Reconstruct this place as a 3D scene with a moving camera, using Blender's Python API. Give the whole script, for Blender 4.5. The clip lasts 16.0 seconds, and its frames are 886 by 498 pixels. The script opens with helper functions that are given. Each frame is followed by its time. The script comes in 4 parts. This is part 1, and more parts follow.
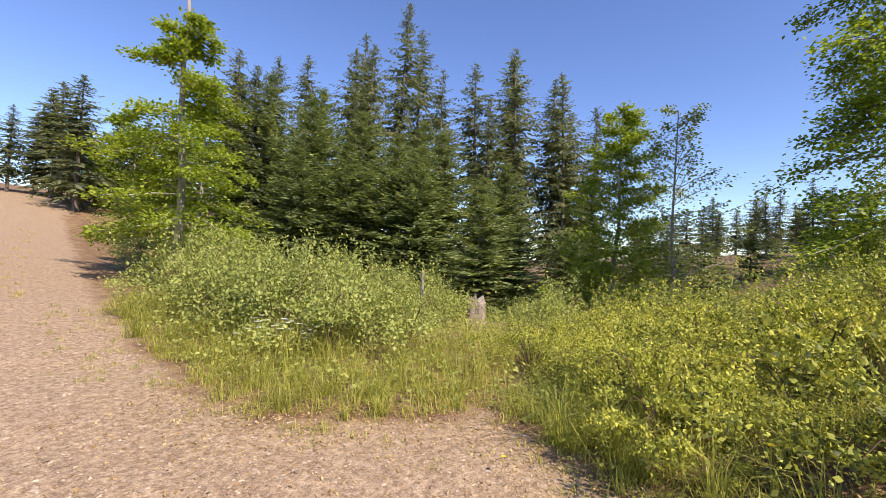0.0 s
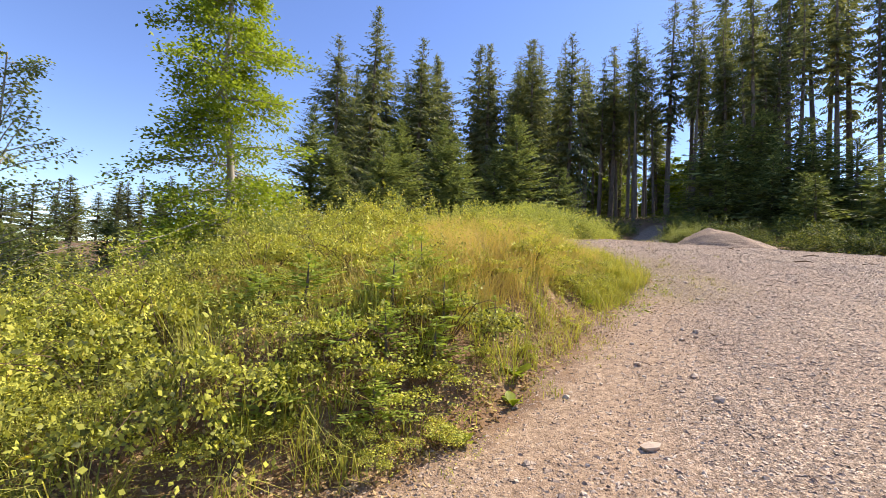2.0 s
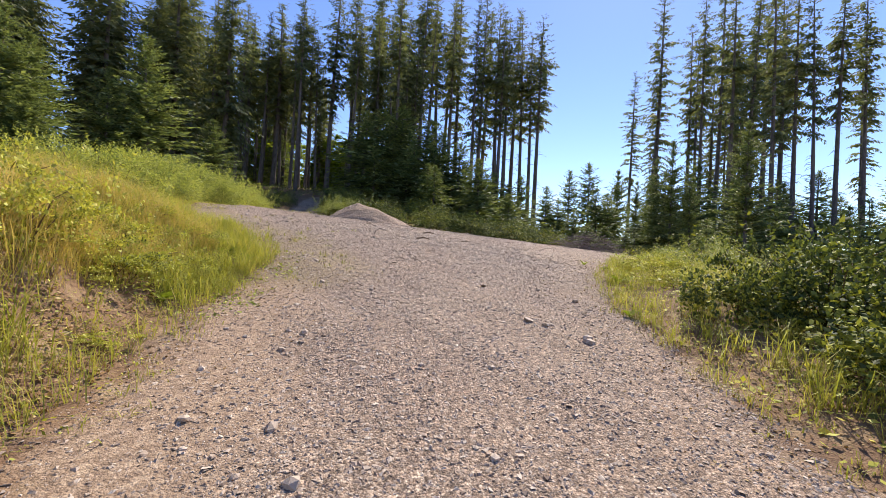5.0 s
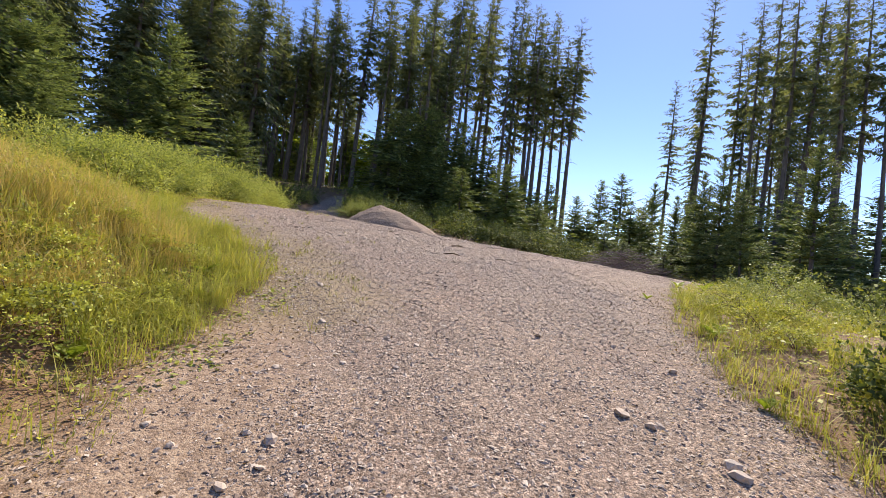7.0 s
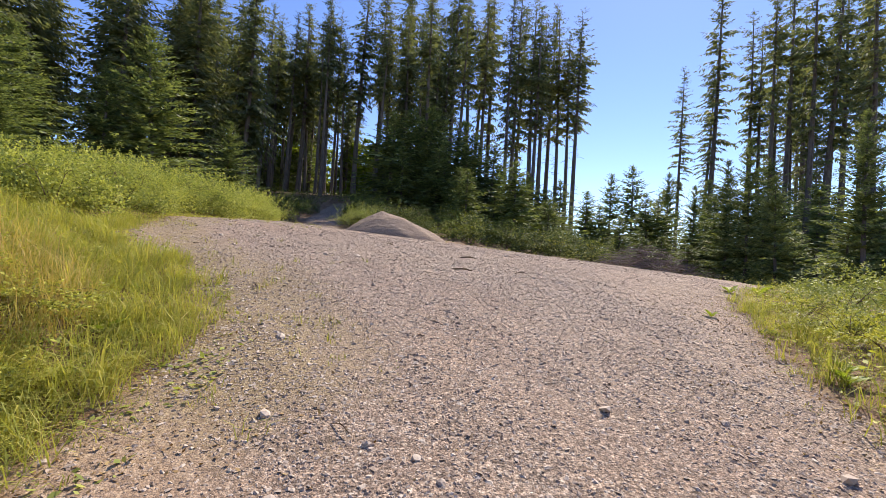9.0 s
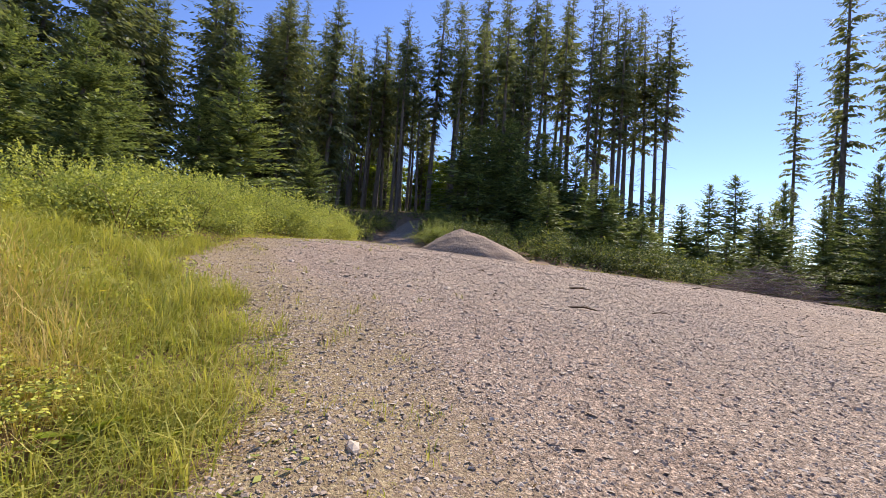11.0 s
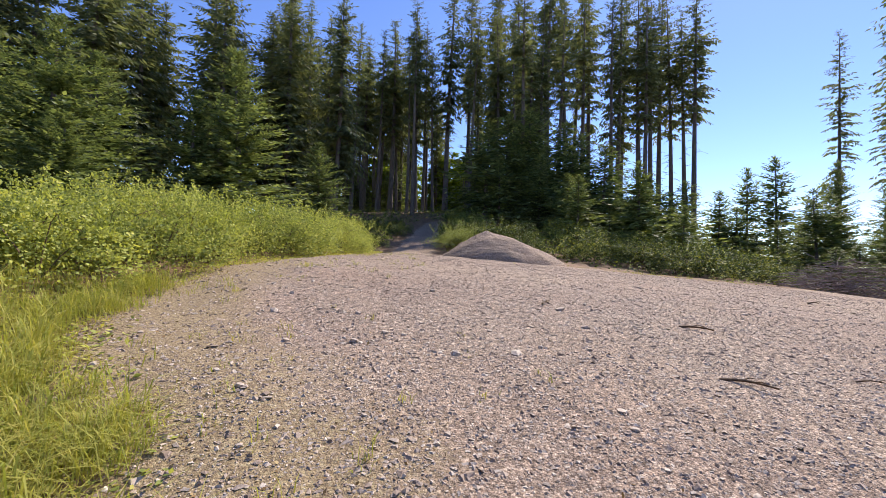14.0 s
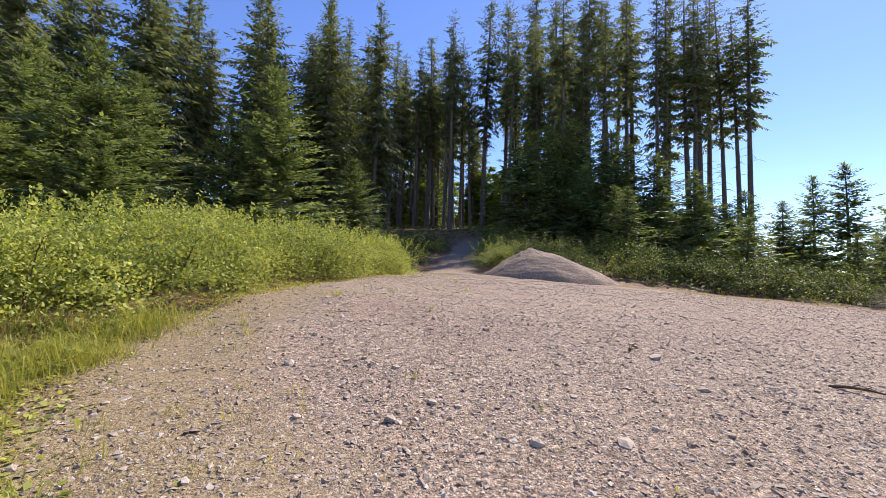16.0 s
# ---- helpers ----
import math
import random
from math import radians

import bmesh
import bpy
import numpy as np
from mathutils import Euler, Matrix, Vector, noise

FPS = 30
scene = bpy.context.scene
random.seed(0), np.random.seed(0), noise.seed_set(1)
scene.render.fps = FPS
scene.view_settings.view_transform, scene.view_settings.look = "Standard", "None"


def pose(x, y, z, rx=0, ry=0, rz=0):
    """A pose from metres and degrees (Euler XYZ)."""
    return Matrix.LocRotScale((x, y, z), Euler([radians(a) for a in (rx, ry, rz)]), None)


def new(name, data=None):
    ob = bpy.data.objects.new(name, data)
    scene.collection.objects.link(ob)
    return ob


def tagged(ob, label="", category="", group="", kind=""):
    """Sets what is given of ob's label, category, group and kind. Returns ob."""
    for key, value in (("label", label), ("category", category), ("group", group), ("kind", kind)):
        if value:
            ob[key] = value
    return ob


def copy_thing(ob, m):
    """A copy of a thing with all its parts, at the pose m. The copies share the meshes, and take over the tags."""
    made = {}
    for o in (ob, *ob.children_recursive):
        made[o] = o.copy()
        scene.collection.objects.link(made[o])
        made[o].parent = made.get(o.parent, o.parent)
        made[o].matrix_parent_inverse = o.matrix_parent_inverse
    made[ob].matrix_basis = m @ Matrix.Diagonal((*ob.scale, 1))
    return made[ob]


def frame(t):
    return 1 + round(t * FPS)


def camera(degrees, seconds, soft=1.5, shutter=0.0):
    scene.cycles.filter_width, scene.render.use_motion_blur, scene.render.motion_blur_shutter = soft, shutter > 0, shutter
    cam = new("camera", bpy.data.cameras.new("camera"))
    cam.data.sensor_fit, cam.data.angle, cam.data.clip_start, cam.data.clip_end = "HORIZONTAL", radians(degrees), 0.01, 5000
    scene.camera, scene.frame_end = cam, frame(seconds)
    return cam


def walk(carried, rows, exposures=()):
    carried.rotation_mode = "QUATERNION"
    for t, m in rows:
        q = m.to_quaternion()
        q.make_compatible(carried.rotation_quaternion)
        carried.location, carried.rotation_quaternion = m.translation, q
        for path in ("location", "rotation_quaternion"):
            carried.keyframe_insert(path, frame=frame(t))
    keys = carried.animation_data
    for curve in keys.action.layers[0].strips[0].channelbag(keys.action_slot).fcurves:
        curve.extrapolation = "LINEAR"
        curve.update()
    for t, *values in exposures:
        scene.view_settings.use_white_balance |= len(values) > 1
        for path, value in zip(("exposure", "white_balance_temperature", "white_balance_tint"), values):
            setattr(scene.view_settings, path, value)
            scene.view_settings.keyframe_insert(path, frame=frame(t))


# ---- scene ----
# camera and its walk
cam = camera(91.95, 16.0, soft=0.6)
PATH = [
    (0.0, pose(-0.000, 0.000, 1.598, 90.83, -2.54, 106.23)),
    (0.5, pose(-0.082, 0.060, 1.587, 90.43, -3.09, 90.31)),
    (1.0, pose(-0.173, 0.115, 1.578, 91.27, -4.57, 69.03)),
    (1.4, pose(-0.206, 0.222, 1.591, 91.74, -4.29, 53.72)),
    (1.5, pose(-0.190, 0.254, 1.574, 92.00, -4.25, 49.98)),
    (2.0, pose(-0.096, 0.483, 1.590, 92.64, -2.28, 33.07)),
    (2.5, pose(0.001, 0.724, 1.633, 92.30, -0.53, 15.95)),
    (3.0, pose(-0.076, 1.009, 1.634, 91.38, -1.10, 4.26)),
    (3.5, pose(-0.120, 1.255, 1.672, 91.42, -2.17, -1.83)),
    (4.0, pose(0.016, 1.630, 1.698, 91.22, -0.71, -6.44)),
    (6.3, pose(0.236, 3.548, 1.984, 89.83, -4.76, -11.46)),
    (6.5, pose(0.210, 3.697, 2.060, 89.80, -5.09, -10.85)),
    (7.0, pose(0.183, 4.061, 2.043, 90.75, -6.07, -6.77)),
    (7.5, pose(0.304, 4.478, 2.180, 91.25, -4.03, -5.65)),
    (8.0, pose(0.283, 4.864, 2.154, 91.60, -3.80, -5.52)),
    (8.5, pose(0.240, 5.214, 2.250, 91.52, -4.30, -5.48)),
    (9.0, pose(0.339, 5.638, 2.292, 90.92, -3.35, -5.72)),
    (9.5, pose(0.338, 6.013, 2.335, 90.19, -2.85, -4.67)),
    (10.0, pose(0.212, 6.364, 2.464, 92.71, -4.03, 0.28)),
    (10.2, pose(0.169, 6.512, 2.451, 92.40, -4.33, 2.51)),
    (12.3, pose(-0.470, 8.313, 2.772, 93.33, -3.14, 4.77)),
    (12.5, pose(-0.484, 8.435, 2.815, 93.61, -2.22, 5.06)),
    (13.0, pose(-0.598, 8.712, 2.810, 93.81, -2.03, 5.97)),
    (13.5, pose(-0.694, 9.004, 2.867, 93.33, -2.63, 6.68)),
    (14.0, pose(-0.655, 9.394, 2.961, 92.01, -1.46, 6.05)),
    (14.5, pose(-0.692, 9.653, 2.959, 92.51, -1.22, 4.48)),
    (15.0, pose(-0.824, 9.864, 3.069, 94.70, -3.57, 6.31)),
    (15.5, pose(-0.914, 10.119, 3.064, 94.34, -3.44, 10.49)),
    (16.0, pose(-0.988, 10.430, 3.146, 93.93, -1.36, 10.87)),
]
walk(cam, PATH, exposures=[(0.0, 0.7, 6900, 13), (0.7, 0.6, 6950, 13), (1.5, 0.95, 7100, 13), (3.5, 0.65, 6750, 12), (9.0, 0.6, 6650, 13), (16.0, 0.6, 6350, 14)])

# world, sun
SUN_TURN, SUN_RISE = -32.0, 46.0  # degrees right of the way ahead, above the horizon
world = bpy.data.worlds.new("world")
scene.world = world
world.use_nodes = True
wn = world.node_tree.nodes
sky = wn.new("ShaderNodeTexSky")
sky.sky_type = "NISHITA"
sky.sun_disc = False
sky.sun_elevation = radians(SUN_RISE)
sky.sun_rotation = radians(-SUN_TURN)
sky.air_density, sky.dust_density, sky.ozone_density = 0.9, 0.1, 3.0
sky.altitude = 400
rich = wn.new("ShaderNodeHueSaturation")
rich.inputs["Hue"].default_value = 0.513
rich.inputs["Saturation"].default_value = 1.12
world.node_tree.links.new(sky.outputs[0], rich.inputs["Color"])
world.node_tree.links.new(rich.outputs[0], wn["Background"].inputs[0])
wn["Background"].inputs[1].default_value = 0.15
lamp = bpy.data.lights.new("sun", "SUN")
lamp.energy, lamp.angle, lamp.color = 4.6, radians(0.53), (1.0, 0.92, 0.8)
sun = new("sun", lamp)
sun.matrix_world = pose(0, 0, 60, 90 - SUN_RISE, 0, SUN_TURN + 180)


# materials
def nodes_of(name):
    m = bpy.data.materials.new(name)
    m.use_nodes = True
    nt = m.node_tree
    return m, nt, nt.nodes["Principled BSDF"]


def add(nt, kind, **values):
    n = nt.nodes.new(kind)
    for k, v in values.items():
        n.inputs[k.replace("_", " ")].default_value = v
    return n


def ramp(nt, fac, stops):
    r = nt.nodes.new("ShaderNodeValToRGB")
    e = r.color_ramp.elements
    while len(e) < len(stops):
        e.new(0.5)
    for el, (p, c) in zip(e, stops):
        el.position, el.color = p, (*c, 1)
    nt.links.new(fac, r.inputs[0])
    return r.outputs[0]


def noise_at(nt, scale, detail=4, where=None, rough=0.55):
    n = add(nt, "ShaderNodeTexNoise", Scale=scale, Detail=detail, Roughness=rough)
    if where is not None:
        nt.links.new(where, n.inputs["Vector"])
    return n.outputs[0]


def mixc(nt, fac, a, b, mode="MIX"):
    m = nt.nodes.new("ShaderNodeMix")
    m.data_type, m.blend_type = "RGBA", mode
    for sock, v in ((m.inputs[0], fac), (m.inputs[6], a), (m.inputs[7], b)):
        if isinstance(v, (int, float)):
            sock.default_value = v
        elif isinstance(v, tuple):
            sock.default_value = (*v, 1)
        else:
            nt.links.new(v, sock)
    return m.outputs[2]


def maths(nt, op, a, b=0.0):
    m = nt.nodes.new("ShaderNodeMath")
    m.operation = op
    for sock, v in ((m.inputs[0], a), (m.inputs[1], b)):
        if isinstance(v, (int, float)):
            sock.default_value = v
        else:
            nt.links.new(v, sock)
    return m.outputs[0]


def leafy(name, stops, through_light=0.35, rough=0.5, patch=0.8, gloss=0.3):
    """Leaves or needles: each leaf its own tone, whole plants differ, light shines through."""
    m, nt, bsdf = nodes_of(name)
    geo = nt.nodes.new("ShaderNodeNewGeometry")
    info = nt.nodes.new("ShaderNodeObjectInfo")
    island = geo.outputs["Random Per Island"]
    blend = maths(nt, "ADD", maths(nt, "MULTIPLY", island, 0.45), maths(nt, "MULTIPLY", info.outputs["Random"], 0.15))
    blend = maths(nt, "ADD", blend, maths(nt, "MULTIPLY", noise_at(nt, patch, 4, geo.outputs["Position"], 0.65), 0.5))
    col = ramp(nt, blend, stops)
    nt.links.new(col, bsdf.inputs["Base Color"])
    bsdf.inputs["Roughness"].default_value = rough
    bsdf.inputs["Specular IOR Level"].default_value = gloss
    tr = nt.nodes.new("ShaderNodeBsdfTranslucent")
    warm = mixc(nt, 1.0, col, (1.0, 1.0, 0.55), "MULTIPLY")
    nt.links.new(warm, tr.inputs[0])
    mix = nt.nodes.new("ShaderNodeMixShader")
    mix.inputs[0].default_value = through_light
    nt.links.new(bsdf.outputs[0], mix.inputs[1])
    nt.links.new(tr.outputs[0], mix.inputs[2])
    nt.links.new(mix.outputs[0], nt.nodes["Material Output"].inputs[0])
    return m


def bark(name, a, b, scale=6.0):
    m, nt, bsdf = nodes_of(name)
    tc = nt.nodes.new("ShaderNodeTexCoord")
    mp = nt.nodes.new("ShaderNodeMapping")
    mp.inputs["Scale"].default_value = (1, 1, 0.25)
    nt.links.new(tc.outputs["Object"], mp.inputs[0])
    n = noise_at(nt, scale, 6, mp.outputs[0], 0.7)
    nt.links.new(ramp(nt, n, [(0.3, a), (0.7, b)]), bsdf.inputs["Base Color"])
    bsdf.inputs["Roughness"].default_value = 0.9
    bump = add(nt, "ShaderNodeBump", Strength=0.6, Distance=0.03)
    nt.links.new(n, bump.inputs["Height"])
    nt.links.new(bump.outputs[0], bsdf.inputs["Normal"])
    return m


def stone_mat(name, stops):
    m, nt, bsdf = nodes_of(name)
    info = nt.nodes.new("ShaderNodeObjectInfo")
    geo = nt.nodes.new("ShaderNodeNewGeometry")
    v = maths(nt, "ADD", maths(nt, "MULTIPLY", geo.outputs["Random Per Island"], 0.6), maths(nt, "MULTIPLY", info.outputs["Random"], 0.2))
    v = maths(nt, "ADD", v, maths(nt, "MULTIPLY", noise_at(nt, 30, 5, geo.outputs["Position"]), 0.25))
    nt.links.new(ramp(nt, v, stops), bsdf.inputs["Base Color"])
    bsdf.inputs["Roughness"].default_value = 0.85
    bump = add(nt, "ShaderNodeBump", Strength=0.5, Distance=0.006)
    nt.links.new(noise_at(nt, 90, 5, geo.outputs["Position"]), bump.inputs["Height"])
    nt.links.new(bump.outputs[0], bsdf.inputs["Normal"])
    return m


STONES = [(0.0, (0.12, 0.08, 0.056)), (0.3, (0.27, 0.195, 0.14)), (0.6, (0.41, 0.315, 0.235)), (0.85, (0.57, 0.465, 0.36)), (1.0, (0.72, 0.625, 0.5))]
M_STONE = stone_mat("crushed_stone", STONES)
# Greens raised and blued to stand in for the glare veiling the wood.
M_NEEDLE_TALL = leafy("spruce_needles_old", [(0.1, (0.085, 0.105, 0.062)), (0.5, (0.16, 0.185, 0.092)), (0.9, (0.27, 0.265, 0.12))], 0.5, 0.6)
M_NEEDLE = leafy("fir_needles_young", [(0.2, (0.06, 0.085, 0.04)), (0.5, (0.165, 0.21, 0.085)), (0.8, (0.36, 0.4, 0.14))], 0.4, 0.6, 2.5)
M_SAPLING = leafy("fir_needles_fresh", [(0.1, (0.2, 0.28, 0.05)), (0.5, (0.34, 0.43, 0.08)), (0.9, (0.48, 0.55, 0.12))], 0.5, 0.55)
M_BEECH = leafy("beech_leaves", [(0.1, (0.13, 0.19, 0.025)), (0.5, (0.26, 0.34, 0.04)), (0.9, (0.43, 0.48, 0.06))], 0.5, 0.5)
M_BRAMBLE = leafy("bramble_leaves", [(0.25, (0.05, 0.062, 0.02)), (0.44, (0.33, 0.345, 0.065)), (0.68, (0.6, 0.6, 0.1)), (0.92, (0.82, 0.68, 0.15))], 0.33, 0.55, 1.5, 0.25)
M_SHRUB = leafy("shrub_leaves", [(0.1, (0.16, 0.19, 0.055)), (0.5, (0.32, 0.36, 0.095)), (0.9, (0.52, 0.53, 0.15))], 0.35, 0.55, 0.6)
M_HEDGE = leafy("hedge_leaves", [(0.2, (0.1, 0.125, 0.04)), (0.42, (0.28, 0.325, 0.085)), (0.66, (0.52, 0.54, 0.14)), (0.92, (0.7, 0.65, 0.16))], 0.42, 0.6, 0.8, 0.15)
# Bramble's own dark green; under the wood it also stands in for tree shade.
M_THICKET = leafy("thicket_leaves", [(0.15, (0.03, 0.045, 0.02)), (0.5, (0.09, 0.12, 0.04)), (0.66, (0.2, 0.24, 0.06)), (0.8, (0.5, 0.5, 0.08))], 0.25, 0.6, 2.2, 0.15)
M_GRASS = leafy("green_grass_blades", [(0.15, (0.13, 0.16, 0.03)), (0.45, (0.37, 0.39, 0.075)), (0.75, (0.58, 0.52, 0.13)), (1.0, (0.7, 0.55, 0.21))], 0.45, 0.55, 1.6)
M_DRY = leafy("dry_grass_stalks", [(0.15, (0.36, 0.34, 0.09)), (0.45, (0.6, 0.47, 0.16)), (0.85, (0.76, 0.55, 0.25))], 0.4, 0.6, 1.2)
M_BARK = bark("spruce_bark", (0.07, 0.055, 0.045), (0.2, 0.165, 0.135))
M_BARK_PALE = bark("beech_bark", (0.2, 0.18, 0.15), (0.4, 0.36, 0.31), 4)
M_STEM = bark("bramble_stem", (0.08, 0.05, 0.03), (0.2, 0.13, 0.07), 20)


def ground_mat():
    m, nt, bsdf = nodes_of("gravel_and_soil")
    geo = nt.nodes.new("ShaderNodeNewGeometry")
    pos = geo.outputs["Position"]
    att = nt.nodes.new("ShaderNodeAttribute")
    att.attribute_name = "gravel_cover"
    # crushed stone at two sizes
    vor = add(nt, "ShaderNodeTexVoronoi", Scale=62.0)
    vor2 = add(nt, "ShaderNodeTexVoronoi", Scale=150.0)
    for v in (vor, vor2):
        nt.links.new(pos, v.inputs["Vector"])
    sep = nt.nodes.new("ShaderNodeSeparateColor")
    nt.links.new(vor.outputs["Color"], sep.inputs[0])
    sep2 = nt.nodes.new("ShaderNodeSeparateColor")
    nt.links.new(vor2.outputs["Color"], sep2.inputs[0])
    c1 = ramp(nt, sep.outputs[0], STONES)
    c2 = ramp(nt, sep2.outputs[0], STONES)
    stone = mixc(nt, 0.4, c1, c2)
    dust = ramp(nt, noise_at(nt, 1.2, 6, pos, 0.65), [(0.3, (0.30, 0.2, 0.13)), (0.5, (0.42, 0.3, 0.2)), (0.7, (0.36, 0.27, 0.22))])
    dusty = ramp(nt, noise_at(nt, 0.5, 5, pos, 0.7), [(0.42, (0.0,) * 3), (0.65, (0.3,) * 3)])
    gravel = mixc(nt, dusty, stone, dust)
    tint = ramp(nt, noise_at(nt, 0.35, 3, pos), [(0.35, (0.92, 0.86, 0.84)), (0.65, (1.0, 0.97, 0.93))])
    gravel = mixc(nt, 1.0, gravel, tint, "MULTIPLY")
    grit = ramp(nt, noise_at(nt, 48, 5, pos, 0.85), [(0.39, (0.2, 0.18, 0.17)), (0.5, (0.82, 0.8, 0.78)), (0.62, (1.5, 1.46, 1.4))])
    gravel = mixc(nt, 1.0, gravel, grit, "MULTIPLY")
    lumps = ramp(nt, noise_at(nt, 15, 4, pos, 0.8), [(0.34, (0.5, 0.48, 0.46)), (0.5, (1.0, 1.0, 0.99)), (0.66, (1.42, 1.41, 1.38))])
    gravel = mixc(nt, 1.0, gravel, lumps, "MULTIPLY")
    litter = nt.nodes.new("ShaderNodeAttribute")
    litter.attribute_name = "litter_cover"
    strewn = ramp(nt, maths(nt, "ADD", litter.outputs["Fac"], maths(nt, "SUBTRACT", noise_at(nt, 1.6, 6, pos, 0.75), 0.5)), [(0.35, (0, 0, 0)), (0.75, (1, 1, 1))])
    leaves = ramp(nt, noise_at(nt, 40, 4, pos, 0.8), [(0.36, (0.09, 0.055, 0.028)), (0.5, (0.27, 0.19, 0.085)), (0.64, (0.5, 0.4, 0.2))])
    gravel = mixc(nt, maths(nt, "MULTIPLY", strewn, 0.75), gravel, leaves)
    soil = ramp(nt, noise_at(nt, 3.0, 6, pos, 0.7), [(0.3, (0.09, 0.048, 0.026)), (0.5, (0.21, 0.118, 0.06)), (0.7, (0.34, 0.24, 0.125))])
    sand = nt.nodes.new("ShaderNodeAttribute")
    sand.attribute_name = "sandy_cover"
    sandy = ramp(nt, maths(nt, "ADD", sand.outputs["Fac"], maths(nt, "SUBTRACT", noise_at(nt, 0.9, 5, pos, 0.7), 0.5)), [(0.3, (0, 0, 0)), (0.7, (1, 1, 1))])
    earth = ramp(nt, noise_at(nt, 16.0, 7, pos, 0.85), [(0.36, (0.11, 0.066, 0.038)), (0.5, (0.34, 0.225, 0.135)), (0.64, (0.62, 0.46, 0.3))])
    gravel = mixc(nt, maths(nt, "MULTIPLY", sandy, 0.72), gravel, earth)
    edge = maths(nt, "ADD", att.outputs["Fac"], maths(nt, "MULTIPLY", maths(nt, "SUBTRACT", noise_at(nt, 2.2, 6, pos, 0.7), 0.5), 0.9))
    fac = ramp(nt, edge, [(0.4, (0, 0, 0)), (0.62, (1, 1, 1))])
    nt.links.new(mixc(nt, fac, soil, gravel), bsdf.inputs["Base Color"])
    bsdf.inputs["Roughness"].default_value = 0.92
    h = maths(nt, "ADD", maths(nt, "MULTIPLY", vor.outputs["Distance"], -0.6), maths(nt, "MULTIPLY", vor2.outputs["Distance"], -0.35))
    h = maths(nt, "ADD", h, maths(nt, "MULTIPLY", noise_at(nt, 12, 6, pos, 0.7), 0.3))
    bump = add(nt, "ShaderNodeBump", Strength=0.5, Distance=0.02)
    nt.links.new(h, bump.inputs["Height"])
    nt.links.new(bump.outputs[0], bsdf.inputs["Normal"])
    return m


M_GROUND = ground_mat()

# lie of the land: gravel outline, slope of the lot, banks
GRAVEL = [(-24, -38), (-14.6, -23), (-7.7, -11.2), (-5.3, -7.1), (-4.15, -5), (-3.6, -3.8), (-3.2, -2.6), (-3.7, -1.4),
          (-4.3, -0.8), (-3.8, -0.1), (-3.1, 0.3), (-1.7, 2.5), (-1.4, 3.4), (-1.35, 5), (-1.4, 7), (-1.25, 9.3),
          (-2.1, 10.8), (-3.6, 12), (-4.7, 13.5), (-5.1, 16), (-5.1, 20), (-5.2, 24), (-5.4, 28), (-5.8, 31), (-6.0, 38), (-6.2, 48), (-4.4, 48), (-4.0, 38),
          (-3.4, 31), (-2.4, 29), (2, 28), (7, 27), (13, 27.5), (15, 26), (14, 20), (9.5, 16), (6.8, 13.4), (4.8, 10.4),
          (3.9, 9), (3.4, 7.5), (2.8, 4.5), (2.8, 2), (3.5, 0), (2.5, -4), (-3, -12), (-10.5, -24), (-20, -40)]
PROF_Y = (-400, -60, -38, -24, -12, -5, 0, 4, 8, 12, 16, 20, 25, 30, 40, 60, 400)
PROF_Z = (12, 7.5, 4.7, 2.1, 0.55, 0.1, 0.0, 0.55, 1.2, 1.96, 2.55, 2.82, 3.0, 3.2, 3.8, 4.6, 5.0)


def ease(a, b, v):
    u = np.clip((v - a) / (b - a), 0, 1)
    return u * u * (3 - 2 * u)


def off_gravel(x, y):
    """Metres from the gravel's edge: positive outside it."""
    x, y = np.broadcast_arrays(np.asarray(x, float), np.asarray(y, float))
    best = np.full(x.shape, 1e9)
    inside = np.zeros(x.shape, bool)
    for (ax, ay), (bx, by) in zip(GRAVEL, GRAVEL[1:] + GRAVEL[:1]):
        u = np.clip(((x - ax) * (bx - ax) + (y - ay) * (by - ay)) / ((bx - ax) ** 2 + (by - ay) ** 2), 0, 1)
        best = np.minimum(best, np.hypot(x - ax - u * (bx - ax), y - ay - u * (by - ay)))
        if ay != by:
            inside ^= ((ay > y) != (by > y)) & (x < (bx - ax) * (y - ay) / (by - ay) + ax)
    return np.where(inside, -best, best)


def rise(x, y):
    """The wooded slope behind the gravel heap."""
    x, y = np.asarray(x, float), np.asarray(y, float)
    return 4.2 * np.clip((y - 31) / 27, 0, 1) * ease(-32, -14, x) * (1 - ease(3, 15, x))


